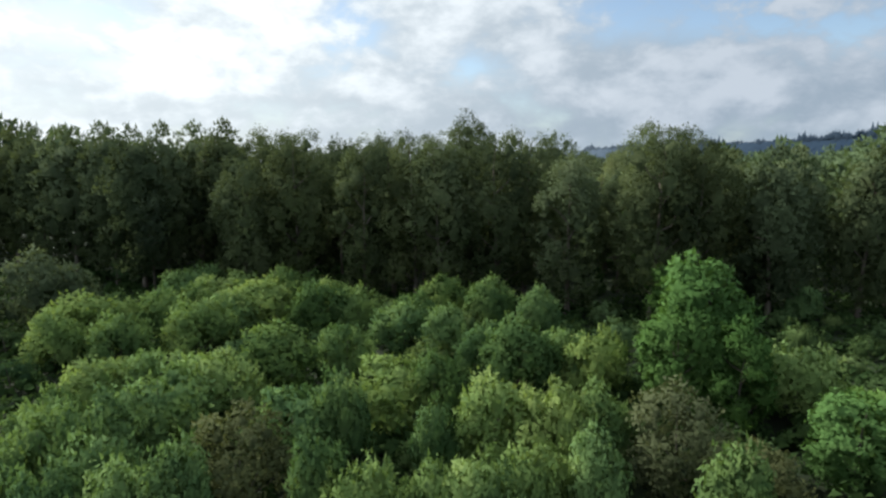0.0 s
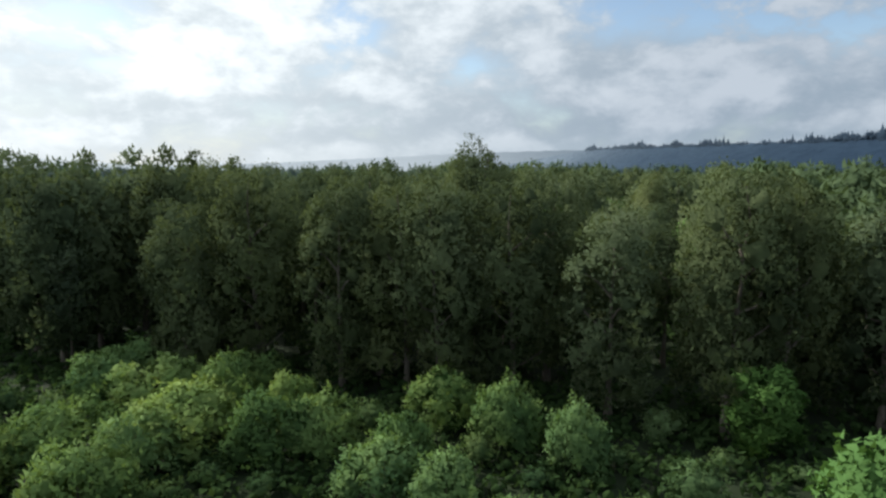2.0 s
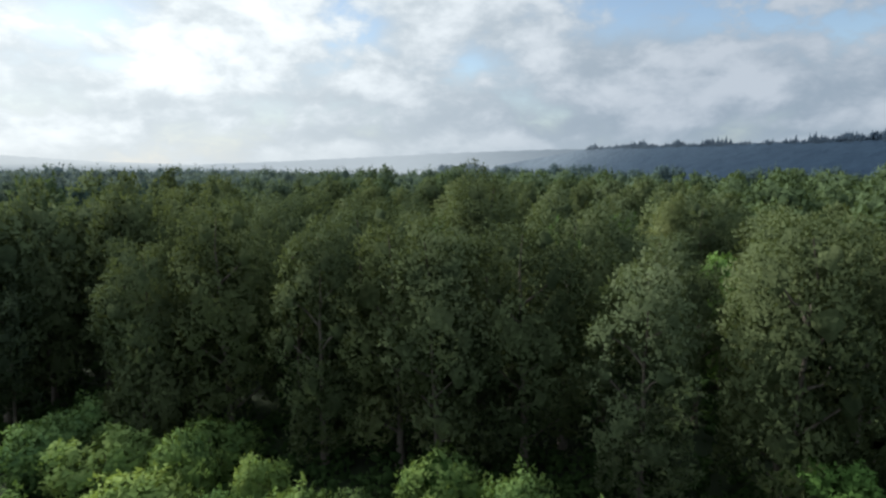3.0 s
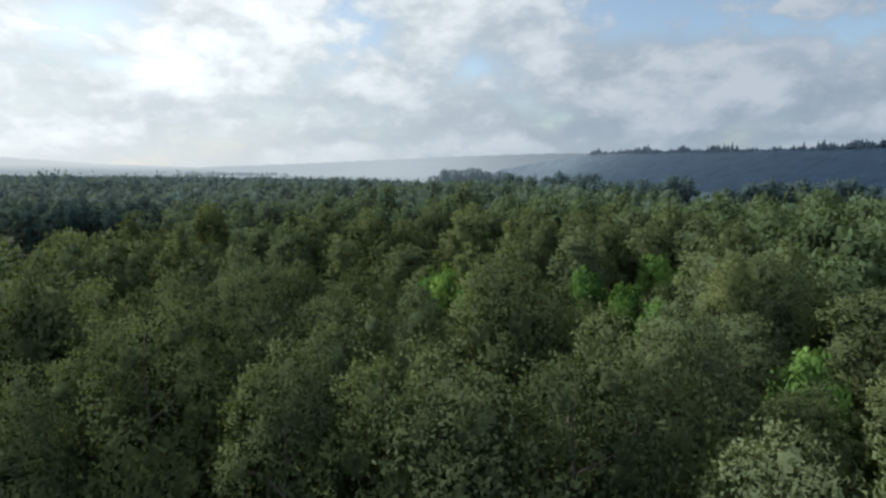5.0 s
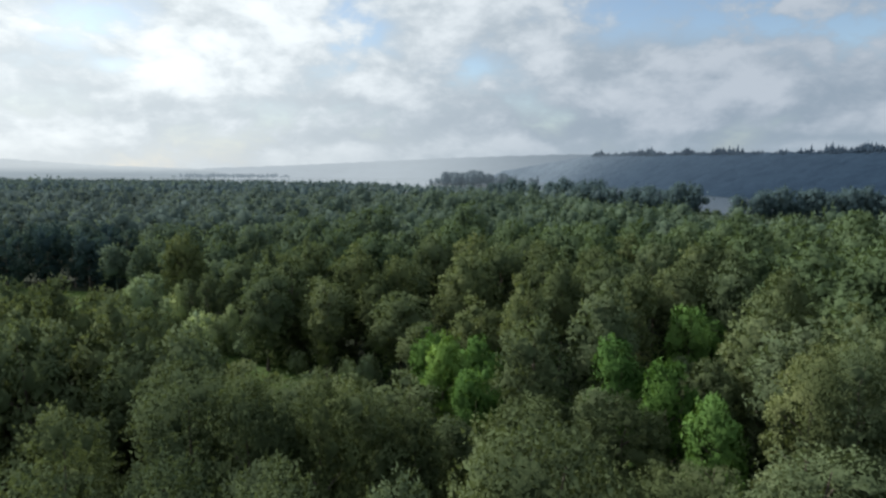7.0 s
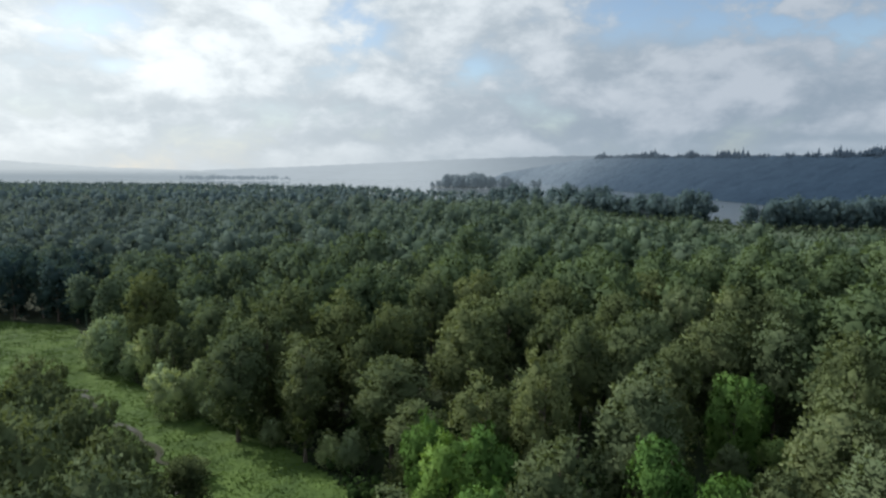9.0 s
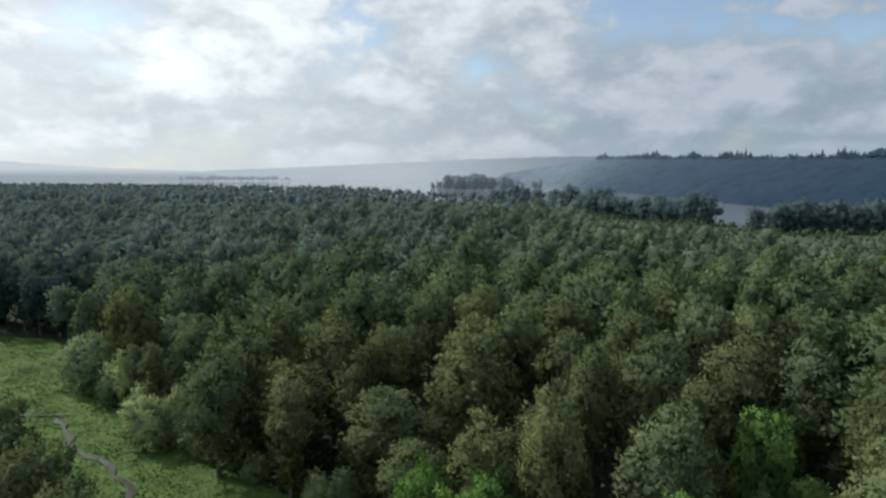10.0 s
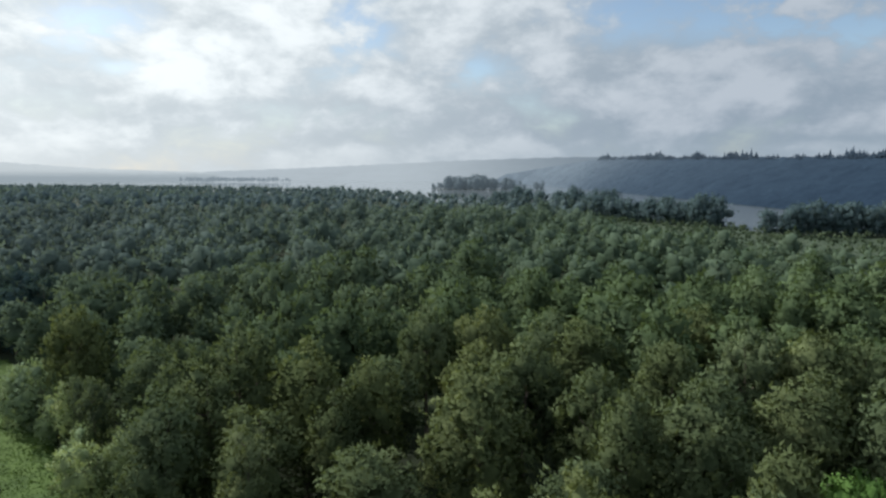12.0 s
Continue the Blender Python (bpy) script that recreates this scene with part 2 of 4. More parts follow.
MUD = plain_material("wet_mud", (0.030, 0.040, 0.020), (0.046, 0.056, 0.028), 0.5, 0.75, None, 0.03)
WATER = water_material("river_water", (0.20, 0.23, 0.25), 0.06, 0.25)
STREAM = water_material("stream_water", (0.06, 0.06, 0.05), 0.08, 1.5)
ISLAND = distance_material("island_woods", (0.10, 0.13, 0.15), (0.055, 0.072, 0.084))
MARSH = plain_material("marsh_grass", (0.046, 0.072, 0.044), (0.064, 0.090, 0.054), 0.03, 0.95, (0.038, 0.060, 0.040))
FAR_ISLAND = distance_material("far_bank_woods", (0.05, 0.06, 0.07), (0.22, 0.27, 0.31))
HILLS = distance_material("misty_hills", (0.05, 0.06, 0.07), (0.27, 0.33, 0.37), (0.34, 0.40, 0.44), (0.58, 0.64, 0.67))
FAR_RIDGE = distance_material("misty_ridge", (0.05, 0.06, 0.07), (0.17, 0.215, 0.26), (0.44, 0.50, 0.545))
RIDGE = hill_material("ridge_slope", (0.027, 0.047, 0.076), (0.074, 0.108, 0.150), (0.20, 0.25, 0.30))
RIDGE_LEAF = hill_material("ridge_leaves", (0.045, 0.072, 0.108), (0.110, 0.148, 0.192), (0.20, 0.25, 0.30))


# ---- mesh helpers ----
def make_mesh(name, verts, faces, material, smooth=False, normals=None):
    """A mesh from arrays of corners and of faces, and of normals where these follow a larger form."""
    me = bpy.data.meshes.new(name)
    verts, faces = np.asarray(verts, np.float32), np.asarray(faces, np.int32)
    k = faces.shape[1]
    me.vertices.add(len(verts))
    me.vertices.foreach_set("co", verts.ravel())
    me.loops.add(faces.size)
    me.loops.foreach_set("vertex_index", faces.ravel())
    me.polygons.add(len(faces))
    me.polygons.foreach_set("loop_start", np.arange(0, faces.size, k, dtype=np.int32))
    me.update(calc_edges=True)
    me.materials.append(material)
    me.polygons.foreach_set("use_smooth", np.full(len(faces), smooth))
    if normals is not None:
        me.normals_split_custom_set_from_vertices(normals)
    return me


def part(name, mesh, parent, label=""):
    ob = new(name, mesh)
    ob.parent = parent
    return tagged(ob, label)


def joined(pieces):
    """Several (verts, faces) or (verts, faces, normals) as one."""
    at, vs, fs = 0, [], []
    for v, f, *_ in pieces:
        vs.append(v)
        fs.append(np.asarray(f) + at)
        at += len(v)
    out = np.concatenate(vs), np.concatenate(fs)
    return out if len(pieces[0]) == 2 else out + (np.concatenate([p[2] for p in pieces]),)


def unit(v):
    return v / np.maximum(np.linalg.norm(v, axis=-1, keepdims=True), 1e-6)


PHI = (1 + 5 ** 0.5) / 2
ICO_V = unit(np.array([(s * a, t * b, 0.0) for a, b in ((1, PHI),) for s in (-1, 1) for t in (-1, 1)]
                      + [(0.0, s, t * PHI) for s in (-1, 1) for t in (-1, 1)]
                      + [(s * PHI, 0.0, t) for s in (-1, 1) for t in (-1, 1)]))
ICO_F = np.array([(a, b, c) for a in range(12) for b in range(a + 1, 12) for c in range(b + 1, 12)
                  if max(np.linalg.norm(ICO_V[i] - ICO_V[j]) for i, j in ((a, b), (b, c), (a, c))) < 1.1])
flip = np.einsum("ij,ij->i", np.cross(ICO_V[ICO_F[:, 1]] - ICO_V[ICO_F[:, 0]], ICO_V[ICO_F[:, 2]] - ICO_V[ICO_F[:, 0]]), ICO_V[ICO_F[:, 0]]) < 0
ICO_F[flip] = ICO_F[flip][:, ::-1]
def finer(v, f):
    """Each triangle of a ball split in four."""
    points, index, out = [tuple(p) for p in v], {}, []

    def middle(i, j):
        k = (min(i, j), max(i, j))
        if k not in index:
            index[k] = len(points)
            points.append(tuple(unit(np.array(points[i]) + np.array(points[j]))))
        return index[k]

    for a, b, c in f:
        p, q, r = middle(a, b), middle(b, c), middle(c, a)
        out += [(a, p, r), (p, b, q), (r, q, c), (p, q, r)]
    return np.array(points), np.array(out)


BALL_V, BALL_F = finer(ICO_V, ICO_F)


def foliage(rng, centres, radii, per, size, core_size=0.40, tall=0.8, rise=0.25):
    """Leaf sprays on the shells of clumps, each clump with a dense inner body."""
    n = len(centres)
    way = unit(rng.normal(size=(n, per, 3)) + (0, 0, rise))
    reach = radii[:, None, None] * rng.uniform(0.72, 1.16, (n, per, 1))
    at = centres[:, None] + way * reach * (1, 1, tall)
    normal = unit(way + (0, 0, 0.25) + rng.normal(size=way.shape) * 0.38)
    side = unit(np.cross(normal, rng.normal(size=way.shape)))
    along = np.cross(normal, side)
    s = size * rng.uniform(0.6, 1.35, (n, per, 1))
    v = np.stack([at - side * s * 0.55 - along * s * 0.35, at + side * s * 0.55 - along * s * 0.35 * rng.uniform(0.3, 1.2, s.shape), at + along * s * 0.75], 2)
    body = ICO_V[None] * radii[:, None, None] * rng.uniform(core_size * 0.8, core_size * 1.15, (n, len(ICO_V), 1)) * (1, 1, tall) + centres[:, None]
    return joined([(v.reshape(-1, 3), np.arange(n * per * 3).reshape(-1, 3)), (body.reshape(-1, 3), (ICO_F[None] + (np.arange(n) * len(ICO_V))[:, None, None]).reshape(-1, 3))])


def spray_crown(rng, lobes, sprays, per, leaf, spread, hang=0.0, body=1, tuft=0.35, solid=1.0, fine_top=0.0, clumps=12, plume=0.0):
    """The leaves of a crown: lumpy leafy lobes with many small sprays over their shells, part of which stand out as
    tufts.
    fine_top: how much smaller and denser the leaves get towards the top, which the camera sees closest.
    plume: the length of the upright leafy shoots on which the loose sprays are strung."""
    pieces = []
    heart = np.mean([c for c, _ in lobes], axis=0) - (0, 0, 0.1)
    wide = max(np.hypot(c[0], c[1]) + r for c, r in lobes)
    lowest, highest = min(c[2] for c, _ in lobes), max(c[2] for c, _ in lobes)
    for c, r in lobes:
        shoot = fine_top * min(1.0, max(0.0, (c[2] - lowest) / (highest - lowest + 1e-6) * 1.6 - 0.6))
        lean = (c - heart) / wide * (1.5, 1.5, 1.0)
        out = np.array((c[0], c[1], 0.0)) / (np.hypot(c[0], c[1]) + 1e-6) * min(1.0, np.hypot(c[0], c[1]) / 2)
        n = max(5, int(sprays * (1 + 2.2 * shoot) * (r / np.mean([q for _, q in lobes])) ** 2))
        way = unit(rng.normal(size=(n, 3)) + 0.5 * out + (0, 0, 0.28))
        tight = np.ones((n, 1))

        def swell(w):
            return 1.0 + 0.17 * np.sin(w[:, 0] * 4.1 + c[2]) * np.sin(w[:, 1] * 4.7 + c[0] * 3) + 0.11 * np.sin(w[:, 2] * 6.0 + c[1] * 2) + 0.07 * np.sin(w[:, 0] * 9 + w[:, 1] * 8)

        if clumps:
            # the sprays gather in clumps that stand out from the lobe, with gaps between
            tips = unit(rng.normal(size=(clumps, 3)) + 0.5 * out + (0, 0, 0.28))
            own = rng.integers(clumps, size=n)
            around = unit(rng.normal(size=(n, 3)) + tips[own] * 0.9)
            big = rng.uniform(0.26, 0.42, clumps) * r
            hub = c + tips * (r * swell(tips) * rng.uniform(0.70, 0.92, clumps))[:, None] * (1, 1, 1.08)
            over = c + way * (r * swell(way) * rng.uniform(0.80, 1.08, n))[:, None] * (1, 1, 1.08)
            loose = rng.random((n, 1)) < 0.5
            at = np.where(loose, over, hub[own] + around * (big[own] * rng.uniform(0.8, 1.12, n))[:, None])
            way = np.where(loose, way, unit(tips[own] * 0.65 + around * 0.7))
            if plume:
                # four sprays share a shoot, which is thick at its foot and pointed at its tip
                shoots = rng.integers(max(2, int(n * 0.16)), size=n)
                axis = unit(way[shoots] * 0.6 + (0, 0, 0.85) + rng.normal(size=(n, 3))[shoots] * 0.16)
                up = rng.uniform(0, 1, (n, 1))
                long = plume * rng.uniform(0.6, 1.3, (n, 1))[shoots]
                ring = unit(np.cross(axis, rng.normal(size=(n, 3))) + way[shoots] * 0.5)
                strung = over[shoots] - axis * long * 0.4 + axis * long * up + ring * plume * 0.17 * (1.05 - up)
                high_up = (rng.random((n, 1)) < 0.66) & (way[shoots][:, 2:] > -0.45)
                at = np.where(high_up, strung, at)
                way = np.where(high_up, unit(way[shoots] * 0.45 + ring * 0.75 + axis * (up - 0.35)), way)
                tight = np.where(high_up, 0.55, 1.0)
        else:
            at = c + way * (r * swell(way) * rng.uniform(0.84, 1.13, n))[:, None] * (1, 1, 1.08)
        at[:, 2] -= hang * rng.uniform(0, 1, n) * (way[:, 2] < 0.2)
        p = at[:, None] + rng.normal(size=(n, per, 3)) * tight[:, None] * spread * (1, 1, 0.8)
        face = unit(way[:, None] + rng.normal(size=p.shape) * 0.45 + (0, 0, 0.2))
        flat = np.cross(face, unit(np.cross(face, rng.normal(size=p.shape))))
        stand = unit(way[:, None] * 0.7 + (0, 0, 0.75) + rng.normal(size=p.shape) * 0.4)
        along = np.where(rng.random((n, per, 1)) < tuft, stand, flat)
        side = unit(np.cross(along, face + rng.normal(size=p.shape) * 0.3))
        s = leaf * (1 - 0.75 * shoot) * rng.uniform(0.6, 1.35, (n, per, 1))
        v = np.stack([p - side * s * 0.38, p + side * s * 0.38 - along * s * rng.uniform(-0.2, 0.3, s.shape), p + along * s * 1.2], 2)
        f = np.arange(n * per * 3).reshape(-1, 3)
        v, aim = v.reshape(-1, 3), np.broadcast_to((way + lean)[:, None], p.shape).reshape(-1, 3)
        back = np.einsum("ij,ij->i", np.cross(v[f[:, 1]] - v[f[:, 0]], v[f[:, 2]] - v[f[:, 0]]), aim) < 0
        f[back] = f[back][:, ::-1]
        round_off = unit(way[:, None] * 0.95 + lean * (tight[:, None] * 1.2 - 0.2) + rng.normal(size=p.shape) * 0.14)
        pieces.append((v, f, np.repeat(round_off.reshape(-1, 3), 3, axis=0)))
        bv, bf = ((ICO_V, ICO_F), (BALL_V, BALL_F))[body]
        ragged = rng.uniform(0.34, 0.66, len(bv)) * solid * (0.9 if clumps else 1.0)
        pieces.append((bv * (r * swell(bv) * ragged)[:, None] * (1, 1, 1.12) + c, bf, unit(bv * 0.95 + lean)))
    v, f, normals = joined(pieces)
    v[:, 2] = np.maximum(v[:, 2], 0.02)
    return v, f, normals


def tube(points, radii, sides):
    """A tapered limb along a line of points."""
    points, radii = np.asarray(points, float), np.asarray(radii, float)
    run = unit(np.gradient(points, axis=0))
    a = unit(np.cross(run, (0.31, 0.95, 0.05)))
    b = np.cross(run, a)
    turn = np.linspace(0, 2 * np.pi, sides, endpoint=False)
    ring = a[:, None] * np.cos(turn)[None, :, None] + b[:, None] * np.sin(turn)[None, :, None]
    v = (points[:, None] + ring * radii[:, None, None]).reshape(-1, 3)
    f = []
    for i in range(len(points) - 1):
        for j in range(sides):
            p, q, r, s = i * sides + j, i * sides + (j + 1) % sides, (i + 1) * sides + (j + 1) % sides, (i + 1) * sides + j
            f += [(p, q, r), (p, r, s)]
    return v, np.array(f)


def lobe_plan(rng, high, wide, low, lobes, lobe_size, top=0.72, flank=0.85):
    """Centres and radii of the lobes of a crown: full flanks under a domed, uneven top."""
    plan = []
    for i in range(lobes):
        u = (i + 0.5) / lobes
        full = flank + (1 - flank) * min(1.0, u / 0.45) if u < top else math.sqrt(max(0.0, 1 - ((u - top) / (1.04 - top)) ** 2))
        r = lobe_size * rng.uniform(0.66, 1.36)
        out = max(0.0, wide * 0.5 * full - r * 0.8) * rng.uniform(0.68, 1.06)
        turn = i * 2.4 + rng.uniform(-0.5, 0.5)
        h = low + r * 0.6 + (high - low - r * 1.75) * u + rng.uniform(-0.4, 0.4) * lobe_size * 0.5
        plan.append((np.array((math.cos(turn) * out, math.sin(turn) * out, h)), r))
    return plan


def build_tree(name, seed, high, wide, low, lobes, lobe_size, sprays, per, leaf, spread, material, girth, hang=0.0, top=0.72, tuft=0.35, solid=1.0, fine_top=0.0, plume=0.0):
    """A tree at the origin: trunk, limbs and a crown of leaf sprays."""
    rng = np.random.default_rng(seed)
    lobe_at = lobe_plan(rng, high, wide, low, lobes, lobe_size, top)
    root = new(name)
    steps = np.linspace(0, 1, 9)
    bend = np.cumsum(rng.normal(size=(9, 2)) * 0.010 * high, axis=0) * steps[:, None]
    line = np.column_stack([bend, steps * high * 0.9 - 0.4])
    flare = girth * (1 - 0.9 * steps ** 0.9) + girth * 0.5 * np.exp(-steps * 22)
    order = sorted(range(len(lobe_at)), key=lambda i: -np.hypot(*lobe_at[i][0][:2]))
    stems, free = [tube(line, flare, 7)], []
    for place, i in enumerate(order):
        c, r = lobe_at[i]
        h = max(0.12 * high, c[2] - 1.2 - 0.55 * np.hypot(c[0], c[1]))
        start = np.array([np.interp(h, line[:, 2], line[:, 0]), np.interp(h, line[:, 2], line[:, 1]), h])
        mid = (start + c) / 2 + (0, 0, -0.2) + rng.normal(size=3) * 0.02 * high
        limb = tube([start, mid, c, c + unit(c - mid) * r * 0.3], girth * np.array((0.42, 0.28, 0.13, 0.04)), 4)
        if place < 4:
            free.append(limb)
        elif place < 8:
            stems.append(limb)
    trunk = part("trunk", make_mesh("trunk", *joined(stems), BARK, True), root, "grey furrowed bark trunk")
    for limb in free:
        part("limb", make_mesh("limb", *limb, BARK, True), trunk)
    leaves, faces, normals = spray_crown(rng, lobe_at, sprays, per, leaf, spread, hang, 1, tuft, solid, fine_top, plume=plume)
    part("crown", make_mesh("crown", leaves, faces, material, True, normals), root)
    return root


from mathutils.geometry import tessellate_polygon

# ---- the lie of the land ----
RIVER_NEAR = [(430, -600), (440, 200), (432, 640), (400, 692), (300, 700), (296, 768), (226, 862), (172, 985), (72, 1150), (-110, 1430), (-300, 1720), (-900, 1980), (-3000, 2300)]
RIVER_FAR = [(-4800, 3700), (-3000, 4600), (-300, 4880), (330, 4200), (420, 3300), (465, 2600), (470, 2370), (515, 1190), (540, 700), (560, 200), (560, -600)]
MEADOW_EDGE = [(-260, 330), (-158, 304), (-129, 298), (-106, 272), (-88, 251), (-76, 240), (-66, 230), (-57, 222), (-43, 216), (-30, 206), (-16, 191),
               (-15, 178), (-24, 172), (-34, 178), (-48, 186), (-62, 194), (-80, 204), (-110, 212), (-170, 222), (-260, 236)]
MARSH_EDGE = [(112, 720), (122, 600), (150, 490), (190, 415), (255, 365), (432, 335), (430, 640), (398, 688), (300, 696), (290, 740), (220, 835), (170, 850)]
HOLLOW = [(-16, 191), (-28, 176), (-27, 159), (-12, 159), (-3, 166), (-3, 188)]
STREAM_LINE = [(-150, 240), (-112, 239), (-97, 237), (-87, 235.5), (-85, 232), (-79.5, 227), (-76, 221), (-69, 216.5), (-61, 211), (-55, 204), (-50, 199), (-44, 190)]


def inside(x, y, corners):
    """Whether points lie in a polygon."""
    hit = np.zeros(np.shape(x), bool)
    for (ax, ay), (bx, by) in zip(corners, corners[1:] + corners[:1]):
        cross = ((ay > y) != (by > y)) & (x < (bx - ax) * (y - ay) / ((by - ay) or 1e-9) + ax)
        hit ^= cross
    return hit


def forest_edge(x):
    """Where the tall forest begins, going ahead, for each x."""
    return np.interp(x, [-160, -70, -45, -32, -10, 5, 18, 40, 70, 160], [118, 112, 104, 99, 93, 90, 86, 83, 80, 76])


SIGHT_WEDGE = [(-5, 136), (-30, 146), (-40, 160), (-52, 178), (-66, 196), (-10, 192), (-6, 165)]


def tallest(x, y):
    """How high trees may grow without hiding the clearing from the camera."""
    if inside(np.array([x]), np.array([y]), SIGHT_WEDGE)[0]:
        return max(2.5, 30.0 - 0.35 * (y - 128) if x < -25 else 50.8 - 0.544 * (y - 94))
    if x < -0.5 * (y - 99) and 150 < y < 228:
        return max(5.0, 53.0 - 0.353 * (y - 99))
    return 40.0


def wooded(x, y):
    river = inside(x, y, RIVER_NEAR + RIVER_FAR)
    return (y > forest_edge(x)) & ~river & ~inside(x, y, MEADOW_EDGE) & ~inside(x, y, MARSH_EDGE) & ~inside(x, y, HOLLOW)


def sheet(name, corners, z, material, label, category):
    """A flat piece of land or water inside an outline."""
    if sum(a[0] * b[1] - b[0] * a[1] for a, b in zip(corners, corners[1:] + corners[:1])) < 0:
        corners = corners[::-1]
    line = [Vector((x, y, z)) for x, y in corners]
    faces = []
    for a, b, c in tessellate_polygon([line]):
        up = (line[b] - line[a]).cross(line[c] - line[a]).z
        faces.append((a, b, c) if up > 0 else (a, c, b))
    me = make_mesh(name, [tuple(p) for p in line], faces, material)
    return tagged(new(name, me), label, category, kind="structure")


def ground_sheet():
    xs = np.concatenate([np.linspace(-4900, -420, 26), np.linspace(-400, 400, 81), np.linspace(420, 4900, 26)])
    ys = np.concatenate([np.linspace(-4900, -120, 20), np.linspace(-100, 500, 61), np.linspace(520, 4900, 40)])
    gx, gy = np.meshgrid(xs, ys)
    rough = 0.25 * np.sin(gx * 0.21 + 1.3 * np.sin(gy * 0.13)) * np.sin(gy * 0.17 + 0.8)
    gz = np.where((np.abs(gx) < 400) & (gy > -100) & (gy < 500), rough - 0.25, -0.25)
    v = np.column_stack([gx.ravel(), gy.ravel(), gz.ravel()])
    w = len(xs)
    i = (np.arange(len(ys) - 1)[:, None] * w + np.arange(w - 1)[None]).ravel()
    f = np.column_stack([i, i + 1, i + w + 1, i + w])
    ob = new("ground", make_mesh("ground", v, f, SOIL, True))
    return tagged(ob, "dark forest floor and thicket soil", "ground", kind="structure")


ground_sheet()
sheet("river", RIVER_NEAR + RIVER_FAR, 0.3, WATER, "wide pale river reflecting the cloudy sky", "water")


def turf(x, y):
    """Height of the tussocky meadow."""
    return 0.24 + 0.20 * np.sin(x * 0.8 + 2 * np.sin(y * 0.33)) * np.sin(y * 1.1 + np.sin(x * 0.27))


def meadow_sheet():
    step = 1.2
    xs, ys = np.arange(-262, -8, step), np.arange(160, 334, step)
    gx, gy = np.meshgrid(xs, ys)
    gz = turf(gx, gy)
    w = len(xs)
    i = (np.arange(len(ys) - 1)[:, None] * w + np.arange(w - 1)[None]).ravel()
    f = np.column_stack([i, i + 1, i + w + 1, i + w])
    keep = inside(gx.ravel()[i] + step / 2, gy.ravel()[i] + step / 2, MEADOW_EDGE)
    v = np.column_stack([gx.ravel(), gy.ravel(), gz.ravel()])
    tagged(new("meadow", make_mesh("meadow", v, f[keep], MEADOW, True)), "bright green grassy clearing beside the woods", "meadow", kind="structure")


meadow_sheet()


sheet("marsh", MARSH_EDGE, 0.12, MARSH, "pale open marsh grass near the river bank", "marsh")


def build_stream():
    p = np.array(STREAM_LINE, float)
    t = np.linspace(0, len(p) - 1, 90)
    line = np.column_stack([np.interp(t, range(len(p)), p[:, 0]), np.interp(t, range(len(p)), p[:, 1])])
    line[:, 0] += 0.6 * np.sin(t * 5.1)
    line[:, 1] += 0.6 * np.cos(t * 4.3)
    side = unit(np.gradient(line, axis=0)) @ np.array([[0, 1], [-1, 0]])
    for name, half, z, mat, label in (("stream_bank", 0.62, 0.46, MUD, "wet brown mud bank of the little stream"),
                                      ("stream", 0.40, 0.49, STREAM, "narrow winding stream through the grassy clearing")):
        h = half * np.interp(t, [2, 4], [0.4, 1.0])[:, None] * (1 + 0.35 * np.sin(t * 3.7) + 0.2 * np.sin(t * 9.1))[:, None]
        v = np.column_stack([np.concatenate([line - side * h, line + side * h]), np.full(2 * len(line), z)])
        i = np.arange(len(line) - 1)
        f = np.column_stack([i, i + len(line), i + len(line) + 1, i + 1])
        tagged(new(name, make_mesh(name, v, f, mat)), label, "stream", kind="structure")


build_stream()


# ---- the wooded ridge and the far hills ----
def slope(name, foot, crest, material, label, bumps, grain, seed, kind="structure", back=400.0):
    """A hillside between a foot line and a crest line, with a lumpy cover of woods."""
    rng = np.random.default_rng(seed)
    foot, crest = np.array(foot, float), np.array(crest, float)
    n = max(12, int(np.linalg.norm(np.diff(crest[:, :2], axis=0), axis=1).sum() / grain))
    t = np.linspace(0, len(crest) - 1, n)
    a = np.column_stack([np.interp(t, range(len(foot)), foot[:, k]) for k in range(3)])
    b = np.column_stack([np.interp(t, range(len(crest)), crest[:, k]) for k in range(3)])
    away = b + unit((b - a) * (1, 1, 0)) * back * (1, 1, 0)
    away[:, 2] = b[:, 2] * 0.55
    rows = 30
    s = np.linspace(0, 1, rows)
    rise = s ** 0.85
    grid = a[None] * (1 - s)[:, None, None] + b[None] * s[:, None, None]
    grid[..., 2] = a[None, :, 2] + (b - a)[None, :, 2] * rise[:, None]
    grid = np.concatenate([grid, away[None]])
    grid[1:-1, :, 2] += rng.uniform(-1, 1, grid[1:-1].shape[:2]) * bumps
    grid[1:-1, :, :2] += rng.uniform(-1, 1, grid[1:-1, :, :2].shape) * bumps
    v = grid.reshape(-1, 3)
    i = (np.arange(rows)[:, None] * n + np.arange(n - 1)[None]).ravel()
    f = np.column_stack([i, i + 1, i + n + 1, i + n])
    return tagged(new(name, make_mesh(name, v, f, material, True)), label, "hill", kind=kind), a, b


RIDGE_FOOT = [(570, -100, 0), (560, 500, 0), (545, 800, 0), (525, 1190, 0), (505, 1700, 0), (490, 2050, 0), (475, 2300, 0), (465, 2600, 0), (430, 2950, 0), (360, 3250, 0), (240, 3500, 0)]
RIDGE_CREST = [(1010, -100, 90), (930, 600, 90), (880, 950, 88), (800, 1290, 88), (727, 1700, 98), (680, 2050, 105), (650, 2330, 112), (630, 2560, 116), (590, 2950, 104), (500, 3300, 84), (330, 3600, 50)]
